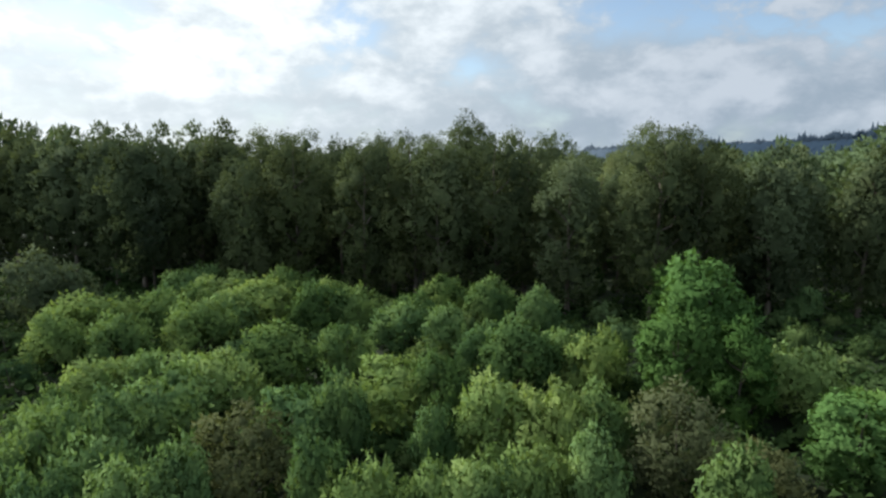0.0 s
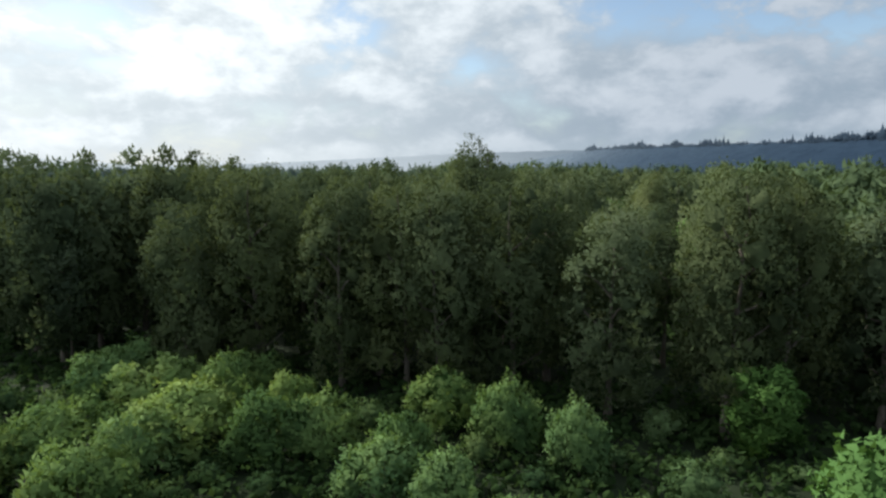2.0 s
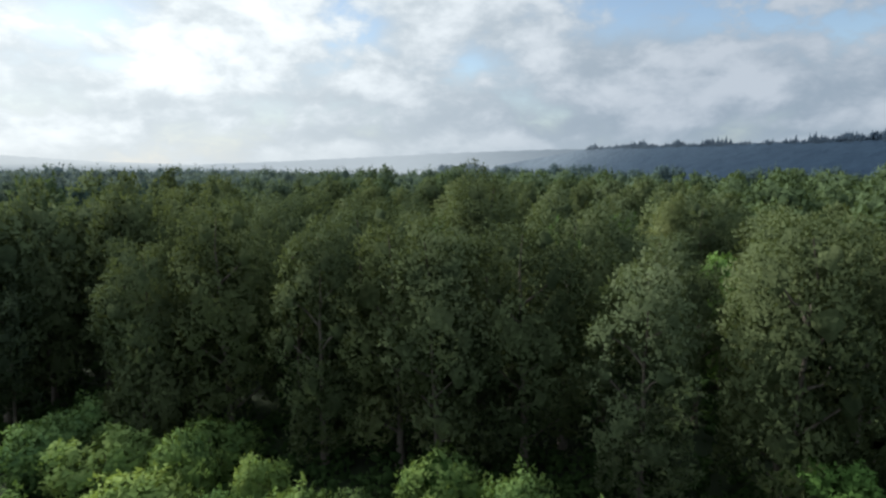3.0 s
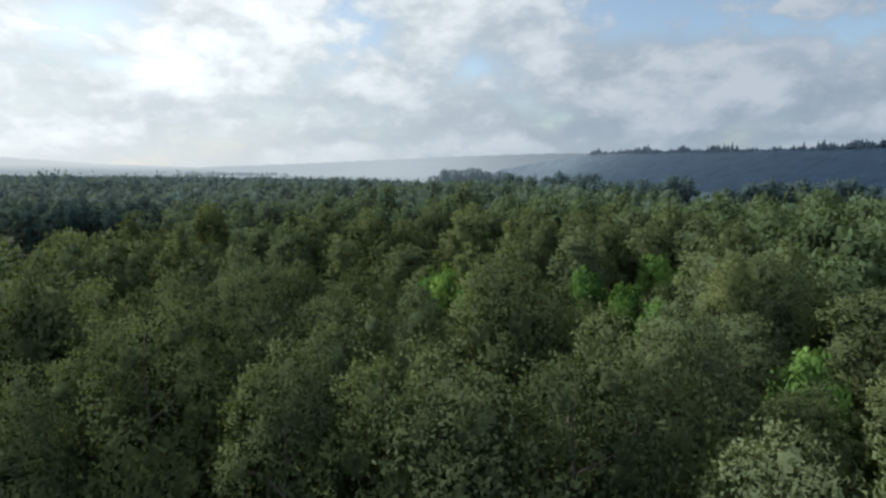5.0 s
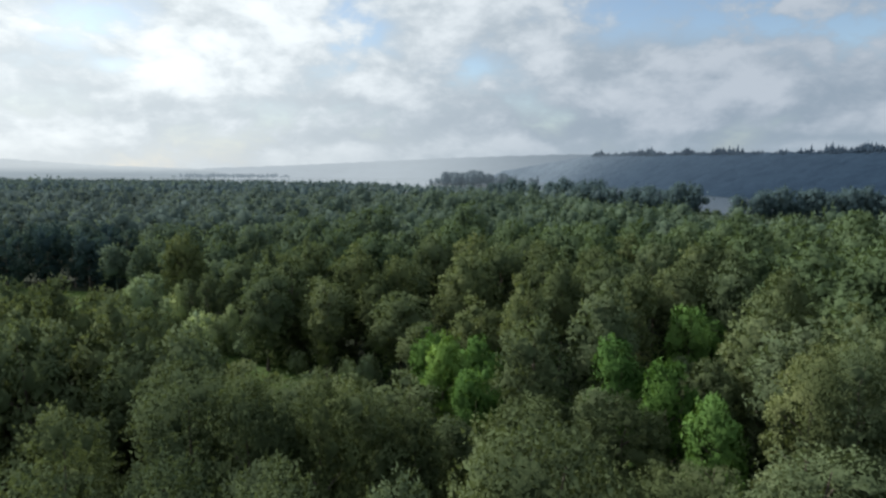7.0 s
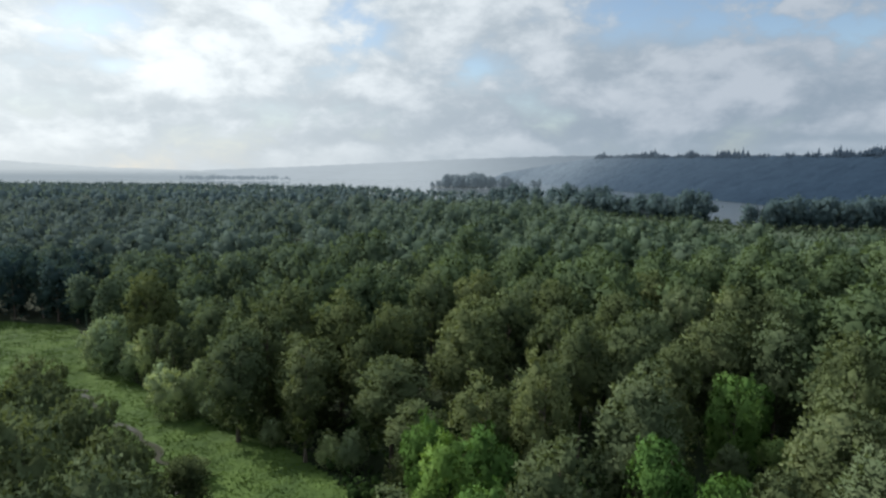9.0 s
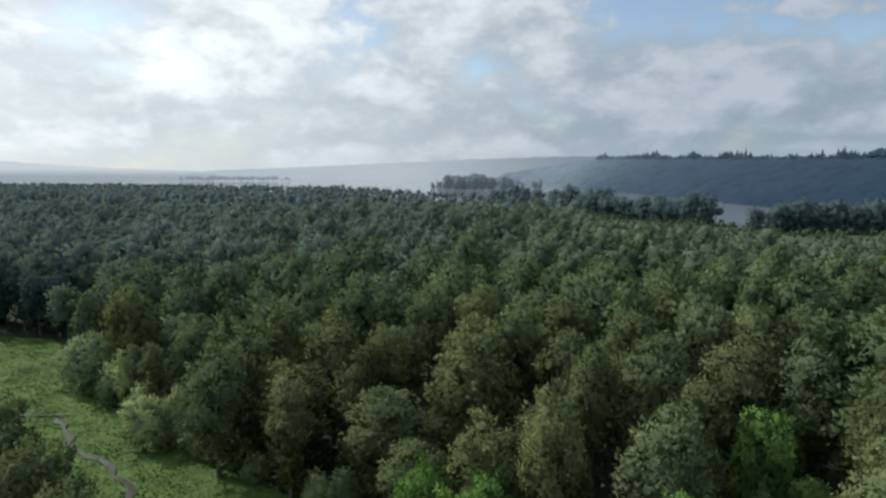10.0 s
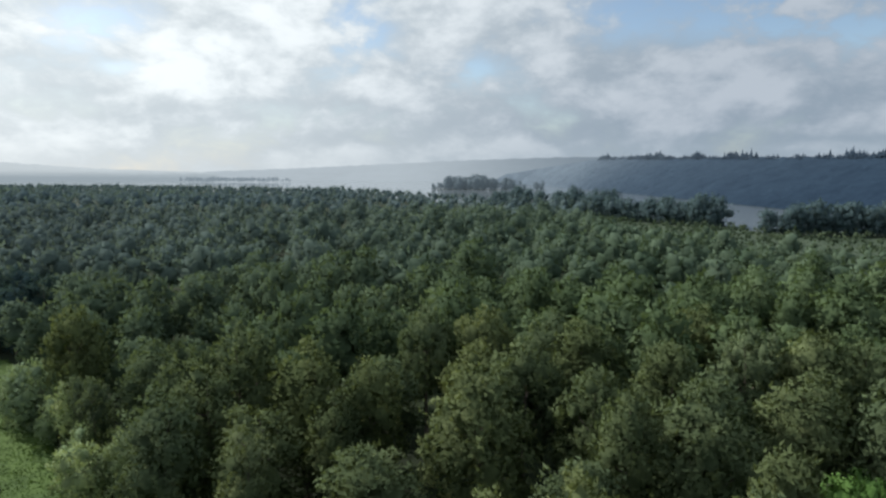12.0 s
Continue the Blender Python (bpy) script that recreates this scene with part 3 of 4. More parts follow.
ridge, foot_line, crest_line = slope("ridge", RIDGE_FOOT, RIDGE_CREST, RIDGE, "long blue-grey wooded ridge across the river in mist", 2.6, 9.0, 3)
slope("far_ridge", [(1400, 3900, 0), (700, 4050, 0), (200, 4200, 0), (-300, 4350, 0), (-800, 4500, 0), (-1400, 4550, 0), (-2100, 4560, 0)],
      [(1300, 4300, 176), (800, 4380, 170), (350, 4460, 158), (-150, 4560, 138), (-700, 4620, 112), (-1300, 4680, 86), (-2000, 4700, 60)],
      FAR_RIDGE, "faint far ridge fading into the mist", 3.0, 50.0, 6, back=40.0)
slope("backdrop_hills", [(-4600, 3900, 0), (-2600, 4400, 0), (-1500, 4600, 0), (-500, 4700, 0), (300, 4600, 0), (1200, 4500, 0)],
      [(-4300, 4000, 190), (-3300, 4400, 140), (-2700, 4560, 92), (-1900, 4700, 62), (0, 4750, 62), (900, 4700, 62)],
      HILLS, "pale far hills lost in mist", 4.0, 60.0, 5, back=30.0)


# ---- trees: the kinds ----
def cottonwoods(seed, rows, lobe_size, sprays, per, leaf, low_hang, top, girth=0.42, solid=1.0, fine_top=0.0, plume=0.0):
    """Several tall cottonwoods: crown width, height of the lowest leaves and number of lobes for each."""
    return [build_tree("cottonwood_tree", seed + i, 27.0, w, lo, n, lobe_size, sprays, per, leaf, leaf * 0.72, LEAF_TALL, girth, low_hang, top, solid=solid, fine_top=fine_top, plume=plume)
            for i, (w, lo, n) in enumerate(rows)]


# the front of the wood, which is passed close by, has finer leaves
FRONT_COTTONWOODS = cottonwoods(10, ((11.0, 2.0, 15), (12.5, 3.0, 16), (10.0, 1.5, 14), (12.0, 3.0, 15)), 2.6, 84, 7, 0.44, 0.9, 0.62, solid=0.75, fine_top=0.6)
FRONT_CANOPY = cottonwoods(15, ((11.0, 7.0, 12), (12.5, 8.0, 12)), 2.7, 92, 7, 0.44, 0.6, 0.4, solid=0.75, fine_top=0.6, plume=1.6)
EDGE_COTTONWOODS = cottonwoods(80, ((11.0, 2.0, 15), (12.0, 3.0, 15)), 2.6, 68, 6, 0.56, 0.9, 0.62)
COTTONWOODS = cottonwoods(20, ((11.0, 8.0, 10), (12.0, 9.0, 10), (10.5, 6.5, 11)), 2.7, 72, 6, 0.56, 0.6, 0.4)
BROAD_COTTONWOODS = cottonwoods(25, ((16.0, 8.0, 17), (16.0, 10.0, 16), (16.0, 7.0, 18)), 3.0, 86, 6, 0.56, 0.6, 0.35, 0.5, plume=1.6)
SLENDER = [build_tree("slender_cottonwood_tree", 30 + i, 25.0, 6.5, 4.0, 11, 1.8, 58, 6, 0.44, 0.30, LEAF_GREY, 0.32, 1.0, 0.8) for i in range(2)]
BRIGHT = [build_tree("young_maple_tree", 40 + i, 14.0, 8.5, 1.0, 15, 1.5, 62, 6, 0.42, 0.26, LEAF_BRIGHT, 0.2, 0.3, 0.72, 0.2) for i in range(3)]
WILLOWS = [build_tree("willow_shrub", 50 + i, 5.6, w, 0.2, 13, 1.12, 50, 6, 0.30, 0.20, LEAF_SHRUB, 0.11, 0.0, 0.45, 0.25)
           for i, w in enumerate((6.6, 7.0, 6.2, 7.2))]
LOW_WILLOWS = [build_tree("low_willow_shrub", 55 + i, 5.6, w, 0.2, 6, 1.7, 32, 5, 0.34, 0.22, LEAF_GAP_SHADE, 0.11, 0.0, 0.35, 0.3) for i, w in enumerate((8.0, 7.0))]
GREY_WILLOWS = [build_tree("silver_willow_tree", 60 + i, 9.0, 8.0, 0.4, 10, 1.75, 70, 5, 0.36, 0.26, LEAF_GREY, 0.16, 0.3, 0.5) for i in range(2)]
OLIVE_WILLOWS = [build_tree("olive_willow_shrub", 67, 8.0, 7.5, 0.3, 14, 1.25, 60, 6, 0.27, 0.24, LEAF_OLIVE, 0.12, 0.2, 0.45, solid=0.7)]
SILVER_WILLOWS = [build_tree("silver_willow_tree", 64 + i, 9.0, 8.0, 0.4, 10, 1.75, 70, 5, 0.36, 0.26, LEAF_SILVER, 0.16, 0.3, 0.5) for i in range(2)]

LABELS = {
    "cottonwood_tree": ("tall dark green cottonwood in a dense riverside forest", "tree", "forest trees"),
    "slender_cottonwood_tree": ("slender grey-green cottonwood with a narrow ragged crown", "tree", "forest trees"),
    "young_maple_tree": ("young bright green broadleaf tree in full leaf", "tree", "bright young trees"),
    "willow_shrub": ("rounded yellow-green willow shrub in a dense thicket", "shrub", "willow thicket"),
    "low_willow_shrub": ("low green shrub between taller willows, darkened by painted shade", "shrub", "willow thicket"),
    "olive_willow_shrub": ("sparse olive-brown willow in the green thicket", "shrub", "willow thicket"),
    "silver_willow_tree": ("bushy silver-green willow beside the forest edge", "tree", "silver willows"),
}
used = set()
rng = np.random.default_rng(7)


def plant(kinds, x, y, high, wide=1.0):
    """Sets one of the kinds at a place, scaled to its height."""
    which = kinds[int(rng.integers(len(kinds)))]
    base = which.name.split(".")[0]
    full = {"cottonwood_tree": 27.0, "slender_cottonwood_tree": 25.0, "young_maple_tree": 14.0, "willow_shrub": 5.6, "low_willow_shrub": 5.6, "olive_willow_shrub": 8.0, "silver_willow_tree": 9.0, "dark_alder_tree": 25.0}[base]
    k = high / full
    w = k ** 0.6 * wide * rng.uniform(0.92, 1.1)
    m = Matrix.LocRotScale((x, y, -0.1), Euler((0, 0, rng.uniform(0, 2 * math.pi))), (w, w, k))
    label, category, group = LABELS[base]
    if which not in used:
        used.add(which)
        which.matrix_basis = m
        return tagged(which, label, category, group)
    ob = copy_thing(which, m @ Matrix.Diagonal((1 / which.scale[0], 1 / which.scale[1], 1 / which.scale[2], 1)))
    return ob


# ---- the willow thicket before the forest ----
# place and width of each shrub
THICKET = [(-41.7, 68.3, 9.8), (-34.5, 74.9, 7.9), (-27.4, 65.3, 6.9), (-32.4, 89.1, 9.4), (-24.5, 78.7, 9), (-16, 75.9, 6.6), (-11.2, 77.4, 7.4), (-16, 55.1, 8), (-9.4, 56.7, 4.9), (-4.3, 68.1, 7.9), (0.6, 65.2, 6.3),
           (-4.4, 47, 8.7), (-0.5, 46.2, 4.1), (4.5, 58.9, 5.7), (7.4, 54.6, 6.4), (12.4, 55.6, 5.9), (14.5, 52.7, 4.6), (-21, 42.1, 7.4), (-28.4, 46.3, 6.8), (-24.9, 50.2, 5.8), (-18.5, 46.3, 5.9), (-10.6, 40, 6.7),
           (-7.1, 40, 3.5), (3.7, 38.4, 5.7), (7.4, 37.9, 4.5), (11, 38.9, 4.6), (-6.8, 29.4, 3.5), (-3.7, 28, 4.5), (-0.6, 28.8, 3.7), (2, 28.8, 4.3), (5.1, 30.7, 4), (8.7, 31.3, 3.7), (-28.3, 40.1, 5.1),
           (-22.7, 36.6, 5), (-23.8, 32.9, 4.5), (-19.5, 31.1, 4.6), (-20.6, 28.6, 4.3), (30, 47.3, 6.5), (-0.4, 37, 3.3), (-16.1, 27.8, 4.2), (-14, 29.2, 3.8), (-41.4, 61.4, 5.3), (-34.3, 61.4, 5.3), (15.5, 28.2, 3.7),
           (-57.6, 113.2, 8.1), (-37.2, 97.6, 9.4), (-23.9, 86, 5.6), (0.2, 83.3, 6.4), (-3.2, 72.6, 5.2), (12.7, 73.4, 5), (-39.4, 91.3, 7.3), (-22.9, 91.3, 6.7), (7.1, 78.1, 5.4), (-16, 84, 6), (-26.7, 72.6, 6.1)]
taken = []


def clear(x, y, gap):
    return all((x - a) ** 2 + (y - b) ** 2 > (gap * s) ** 2 for a, b, s in taken)


for x, y, wide in THICKET:
    plant(WILLOWS, x, y + 1.0, rng.uniform(5.8, 7.4), wide / 6.2)
    taken.append((x, y, wide / 7.5))
for x, y, high, wide in ((22.5, 51, 14.0, 1.0), (24, 46.5, 9.5, 0.9), (30.8, 78, 9.5, 1.0), (27.5, 37.5, 7.0, 1.1), (30.5, 40, 6.5, 1.1), (20, 49, 10.5, 0.85), (0.1, 85, 6.0, 0.6)):
    plant(BRIGHT, x, y, high, wide)
    taken.append((x, y, 1.0))
for x, y, high in ((15.4, 37.0, 7.6), (19.0, 33.5, 5.4), (-12.0, 34.0, 7.2)):
    plant(OLIVE_WILLOWS, x, y, high)
    taken.append((x, y, 1.0))
plant(WILLOWS, 50.5, 82, 5.5, 0.8)
for x, y, high in ((-52, 76, 11.5), (-47.5, 74, 10.0), (-57, 70, 9.0)):
    plant(GREY_WILLOWS, x, y, high)
    taken.append((x, y, 1.0))
for _ in range(2600):
    x, y = rng.uniform(-95, 85), rng.uniform(14, 90)
    if y < forest_edge(x) - 3 and abs(x) < 0.78 * y + 14 and clear(x, y, 5.6):
        plant(LOW_WILLOWS, x, y, rng.uniform(1.5, 4.2), rng.uniform(0.75, 1.0))
        taken.append((x, y, 1.0))

# ---- the forest that the camera passes over ----
EDGE_TREES = [(-94, 124, 29.6), (-86, 121, 29.6), (-78, 118, 30.2), (-70, 114, 29.4), (-66, 122, 29.6), (-61, 112, 29.9), (-52, 104, 28.7), (-50.5, 110.5, 29.6), (-47, 117, 30.3), (-40, 113, 30.3), (-33, 100, 24.6), (-30, 107, 30.1), (-24, 101, 29.2),
              (-12, 95, 27.5), (-8, 101, 29.2), (-4, 95, 28.0), (0, 92.5, 27.4), (5.5, 110, 32.5), (9, 94, 27.9), (14, 99, 29.2), (18.5, 86, 25.1), (29.5, 82.5, 29.1), (32, 88, 29.1), (36, 84, 27.6), (41, 90, 24.6),
              (47, 84, 24.6), (53, 89, 24.6), (60, 84, 24.6), (67, 88, 23.5), (75, 84, 24), (83, 88, 24), (91, 83, 24)]
# place and crown width of the tallest trees
CROWNS = [(5.4, 211.7, 18), (35.3, 204.9, 18), (52, 202.9, 12.5), (22.6, 213.1, 10), (55.7, 232.7, 14.2), (66.2, 230.8, 16.9), (37.4, 225.2, 11.3), (13.5, 223.4, 13.9), (-35.4, 230, 18), (-3.6, 247.8, 12.8), (8.5, 247.9, 13.9),
          (53.7, 250.9, 14.2), (27.2, 243.1, 12.3), (-38.4, 202.2, 8.5), (-29.6, 200.2, 10), (-47.7, 213.9, 9.3), (-22.8, 223.1, 11.2), (-43.8, 226.3, 9.6), (-76.1, 247.2, 12.8), (72.6, 227.3, 11.5), (5.2, 178.9, 8.5), (35.5, 185.9, 8.5),
          (14.2, 180, 8.5), (22.9, 250.6, 11.8), (27, 176.6, 11.2), (41.1, 164.4, 12.6), (43.8, 183.4, 9.7), (59.4, 197.6, 18), (25.3, 204.5, 10.1), (56.8, 176.7, 8.5), (-3, 110.2, 8.5), (3.5, 114.2, 8.5), (9.8, 112.1, 8.5),
          (-11.1, 127.1, 8.5), (-18.7, 128.9, 10.1), (-18.8, 113.1, 9.1), (-32.9, 123.5, 8.5), (-26.6, 111, 8.5), (-22.8, 103.9, 8.5), (20, 105, 11.5), (52.1, 146.9, 10.9), (41.3, 140.8, 8.5), (-15.1, 145.1, 8.5), (11.7, 154, 10.3),
          (22, 160.3, 11.1), (29.8, 158.1, 8.5), (-11.2, 112.1, 8.5), (-25.2, 131.3, 11), (46.3, 139.6, 11), (-41.6, 226, 12), (68.3, 193.5, 12), (71, 228, 13), (25.8, 254, 13), (29.9, 84, 12)]
FOUND_A = [(-33.5, 105.5, 27), (-21.3, 104, 27), (19.8, 109.5, 27.5), (31.3, 104.6, 24), (51.6, 142, 27), (-59.9, 151.6, 28.5), (-55, 159.3, 31.5), (-44.3, 155, 30),
           (-29.7, 144.6, 26), (-22.9, 139, 26), (-9.6, 134, 26), (-4, 136, 26), (5, 116, 27), (9, 113, 27), (-2.9, 112.8, 26), (-19.4, 112.2, 28), (-13.5, 117, 26),
           (-26.3, 109, 26), (23, 116.4, 24), (56.6, 153.6, 26), (49, 158, 26), (65, 210, 26), (8.3, 150.7, 26), (-17.4, 151, 26)]
FOUND_B = [(-23.8, 203.3, 23), (-15, 200, 25), (6.1, 184.4, 23), (14.8, 185.4, 24), (26.5, 178.5, 25), (42, 217.6, 26), (62, 229, 26), (60.7, 199.4, 26),
           (39, 164, 26), (50.5, 169, 26), (8.3, 218, 26), (-43.5, 163, 25), (46.6, 196, 20), (-40.9, 209, 25), (-37.8, 218.6, 26),
           (-42, 231.5, 26), (-31, 231.6, 26), (-16.9, 215.8, 22), (-12, 223, 26), (6, 233, 26), (13, 219, 26), (24.5, 219, 26), (41, 232, 26), (43, 207, 26)]
FOUND_C = [(-66, 160, 27), (-72, 166, 27), (-52, 148, 28), (-61, 181, 23), (-51, 176, 22.5), (-43, 169, 20.5), (-34, 151, 26), (-27, 149, 22), (-52, 166, 25), (-67, 190, 23.5), (-77, 187, 24.5), (-36, 160, 19), (-86, 190, 25), (-40, 150, 24)]
FOUND_D = [(-24, 141, 24), (-31, 143, 25), (-17, 142, 23.5), (-11, 140, 23), (-33, 150, 24), (-26, 148, 23), (-20, 150, 20), (-13, 148, 20), (-30, 158, 15), (-23, 157, 15), (-16, 156, 15.5), (-37, 160, 13.5), (-42, 168, 11), (-34, 167, 10), (-27, 165, 10)]
SMALL_BRIGHT = [(40, 117, 20), (50.4, 196.4, 20), (27.3, 169, 20), (33, 161.5, 19), (34.2, 148.6, 18), (-2.5, 181.7, 18), (6.6, 178, 18), (4.2, 162.3, 18),
                (-0.2, 168.9, 20), (59.6, 208, 14)]
SILVERY = [(-92, 254, 14, 1.2), (-86.5, 250, 16.5, 1.25), (-104, 268, 8.5, 1.1), (-98, 261, 9, 1.0), (-73.5, 244, 16.5, 0.9), (-58.8, 221, 11.5, 1.05), (-48.3, 218, 8, 0.85), (-40, 214, 5.5, 0.9),
           (-53, 221.5, 14, 0.6), (-45, 216, 6.5, 0.8), (-79, 244, 11, 0.9), (-66, 232, 10, 0.9), (-34, 208, 6, 0.8), (-21, 199.5, 7, 0.8), (-16.5, 198, 8.5, 0.8), (-25.8, 201, 24, 0.95), (-62, 229, 20, 0.9), (-70, 238, 17, 0.8),
           (-43.4, 194, 5, 0.9), (-32, 97, 12, 0.9), (-49, 101, 18, 0.9)]
taken = []


def beside_bright(x, y, high):
    """The height that keeps the bright young trees behind in the camera's view."""
    for bx, by, tall in SMALL_BRIGHT:
        if y < by and y > 92 and abs(x - bx * (y - 66) / (by - 66)) < 5.5:
            high = min(high, 43.5 - (43.5 - tall + 8.0) * (y - 71) / (by - 71))
        elif (x - bx) ** 2 + (y - by) ** 2 < 20:
            high = 0.0
    return max(high, 0.0)


def cottonwood_at(x, y, high, kinds, wide=1.0):
    high = beside_bright(x, y, high)
    if high < 4.0:
        return
    if high < 10.0:
        plant(WILLOWS, x, y, min(high, 6.5))
        taken.append((x, y, 0.6))
    else:
        if y < 148 and abs(x) < 56:
            kinds = {id(COTTONWOODS): FRONT_CANOPY, id(EDGE_COTTONWOODS): FRONT_COTTONWOODS}.get(id(kinds), kinds)
        plant(kinds, x, y, high, wide)
        taken.append((x, y, 1.0))


def leafy_low(x, y):
    """Where the camera sees under the canopy, so that crowns are made to reach the ground."""
    return y < 104 or x > 26 and 118 < y < 182 or x < -12 and y > 190 or x < -22 and 118 < y < 168 or any(abs(x - a) < 10 and 0 < y - b < 15 for a, b, _ in SMALL_BRIGHT)


for x, y, high in EDGE_TREES:
    plant(FRONT_COTTONWOODS if abs(x) < 40 else EDGE_COTTONWOODS, x, y, high, 0.95)
    taken.append((x, y, 1.0))
for x, y, high in SMALL_BRIGHT:
    plant(BRIGHT, x, y, high, 0.85)
    taken.append((x, y, 0.7))
for x, y, wide in CROWNS:
    if clear(x, y, 4.0) and wooded(np.array([x]), np.array([y]))[0]:
        kinds = BROAD_COTTONWOODS if wide > 12.5 else EDGE_COTTONWOODS if leafy_low(x, y) else COTTONWOODS
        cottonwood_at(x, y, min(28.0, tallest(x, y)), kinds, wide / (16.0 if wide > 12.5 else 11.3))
        taken[-1] = (*taken[-1][:2], wide / 10.5)
for x, y, high in FOUND_D:
    cottonwood_at(x, y, high, EDGE_COTTONWOODS, 1.1)
for x, y, high, wide in SILVERY:
    plant(SLENDER if high > 16.6 else SILVER_WILLOWS if y > 190 else GREY_WILLOWS, x, y, high, wide)
    taken.append((x, y, 0.8 if high > 12 else 0.5))
for x, y, high in FOUND_C:
    cottonwood_at(x, y, high, BROAD_COTTONWOODS, 0.85)
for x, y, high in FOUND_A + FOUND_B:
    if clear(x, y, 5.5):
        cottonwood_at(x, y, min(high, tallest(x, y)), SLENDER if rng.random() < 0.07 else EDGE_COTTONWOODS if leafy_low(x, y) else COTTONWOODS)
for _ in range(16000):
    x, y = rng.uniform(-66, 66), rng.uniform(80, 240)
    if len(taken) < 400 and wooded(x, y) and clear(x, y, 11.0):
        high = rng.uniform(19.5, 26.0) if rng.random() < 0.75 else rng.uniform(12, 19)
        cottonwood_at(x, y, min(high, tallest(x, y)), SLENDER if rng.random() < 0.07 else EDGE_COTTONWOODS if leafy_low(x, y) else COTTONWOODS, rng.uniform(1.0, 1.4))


# ---- a stand behind the clearing, its shade and haze put into the leaf colour ----
SHADED_ALDERS = [build_tree("dark_alder_tree", 70 + i, 25.0, 11.0, 0.5, 10, 2.7, 40, 5, 0.75, 0.4, LEAF_SHADED, 0.35, 0.5) for i in range(2)]
LABELS["dark_alder_tree"] = ("dense dark blue-green alder behind the grassy clearing", "tree", "dark alders")
for x, y, high in ((-176, 312, 24), (-166, 306, 23), (-157, 309, 26), (-148, 311, 25), (-139, 306, 24), (-131, 304, 22), (-162, 320, 27), (-150, 322, 27),
                   (-138, 318, 26), (-172, 326, 26), (-128, 314, 24), (-186, 318, 25)):
    plant(SHADED_ALDERS, x, y, high)
    taken.append((x, y, 1.0))


# ---- the woods beyond, too many to count ----
def scatter(count, x0, x1, y0, y1, gap, ok, seed, ahead=0.85, margin=40.0):
    """Places at least gap apart where ok holds, inside a widening stretch ahead."""
    r = np.random.default_rng(seed)
    xs, ys = np.arange(x0, x1, gap), np.arange(y0, y1, gap)
    gx, gy = np.meshgrid(xs, ys)
    gx = gx + (np.arange(len(ys)) % 2)[:, None] * gap * 0.5
    x = (gx + r.uniform(-0.36, 0.36, gx.shape) * gap).ravel()
    y = (gy + r.uniform(-0.36, 0.36, gx.shape) * gap).ravel()
    keep = ok(x, y) & (np.abs(x) < ahead * y + margin)
    at = np.column_stack([x, y])[keep]
    return at[:count]


def woods(name, at, kinds, high, material, label, seed, spread=0.14, skyline_rise=0.0):
    """Many trees joined into one piece: each is a turned and scaled copy of one of the kinds.
    The last number makes trees across the river plain some 900 m out taller, to fit the skyline in the camera's view."""
    r = np.random.default_rng(seed)
    which = r.integers(len(kinds), size=len(at))
    pieces = []
    for k, (v, f, normal) in enumerate(kinds):
        here = at[which == k]
        n = len(here)
        if not n:
            continue
        turn = r.uniform(0, 2 * np.pi, n)
        swell = 0.17 * np.sin(here[:, 0] * 0.035 + 1.7 * np.sin(here[:, 1] * 0.031)) * np.sin(here[:, 1] * 0.052 + 0.6)
        tall = high * (1 + swell + r.normal(size=n).clip(-1.6, 1.3) * spread)
        stand = np.exp(-((here[:, 1] - 900) / 170) ** 2) * (-0.12 - here[:, 0] / here[:, 1]).clip(0, 0.2) / 0.2
        tall = tall * (1 + skyline_rise * stand)
        wide = tall ** 0.5 * high ** 0.5 * r.uniform(0.9, 1.2, n)
        c, s = np.cos(turn)[:, None], np.sin(turn)[:, None]
        x = (v[None, :, 0] * c - v[None, :, 1] * s) * wide[:, None] + here[:, :1]
        y = (v[None, :, 0] * s + v[None, :, 1] * c) * wide[:, None] + here[:, 1:]
        z = v[None, :, 2] * tall[:, None] - 0.2
        nx, ny = normal[None, :, 0] * c - normal[None, :, 1] * s, normal[None, :, 0] * s + normal[None, :, 1] * c
        turned = np.stack([nx, ny, np.broadcast_to(normal[None, :, 2], nx.shape)], -1)
        pieces.append((np.stack([x, y, z], -1).reshape(-1, 3), (f[None] + (np.arange(n) * len(v))[:, None, None]).reshape(-1, 3), turned.reshape(-1, 3)))
    corners, faces, normals = joined(pieces)
    return tagged(new(name, make_mesh(name, corners, faces, material, True, normals)), label, "trees", kind="stuff")


def simple_tree(seed, lobes, sprays, per, leaf, low=0.12, wide=0.42, lobe_size=0.095, trunk=True, top=0.7, solid=1.02):
    """A tree of height 1 for the joined woods."""
    r = np.random.default_rng(seed)
    body = spray_crown(r, lobe_plan(r, 1.0, wide, low, lobes, lobe_size, top), sprays, per, leaf, 0.018, 0.0, 0, 0.3, solid, clumps=0)
    stem, rings = tube([(0, 0, 0), (0, 0, 0.6)], (0.014, 0.006), 4)
    return joined([body, (stem, rings, unit(stem * (1, 1, 0)))]) if trunk else body


near_spots = np.array([(a, b) for a, b, s in taken if s > 0.7])


def mid_ok(x, y):
    free = np.ones(len(x), bool)
    for i in range(0, len(x), 2000):
        d = (x[i:i + 2000, None] - near_spots[None, :, 0]) ** 2 + (y[i:i + 2000, None] - near_spots[None, :, 1]) ** 2
        free[i:i + 2000] = d.min(1) > 8.5 ** 2
    return wooded(x, y) & free & ~((x > 58) & (y < 101)) & ((y > 236) | (x > 62) | ((x < -64) & (y < 172)) | (y > 243 + 0.7 * (-60 - x)) & (x < -60))


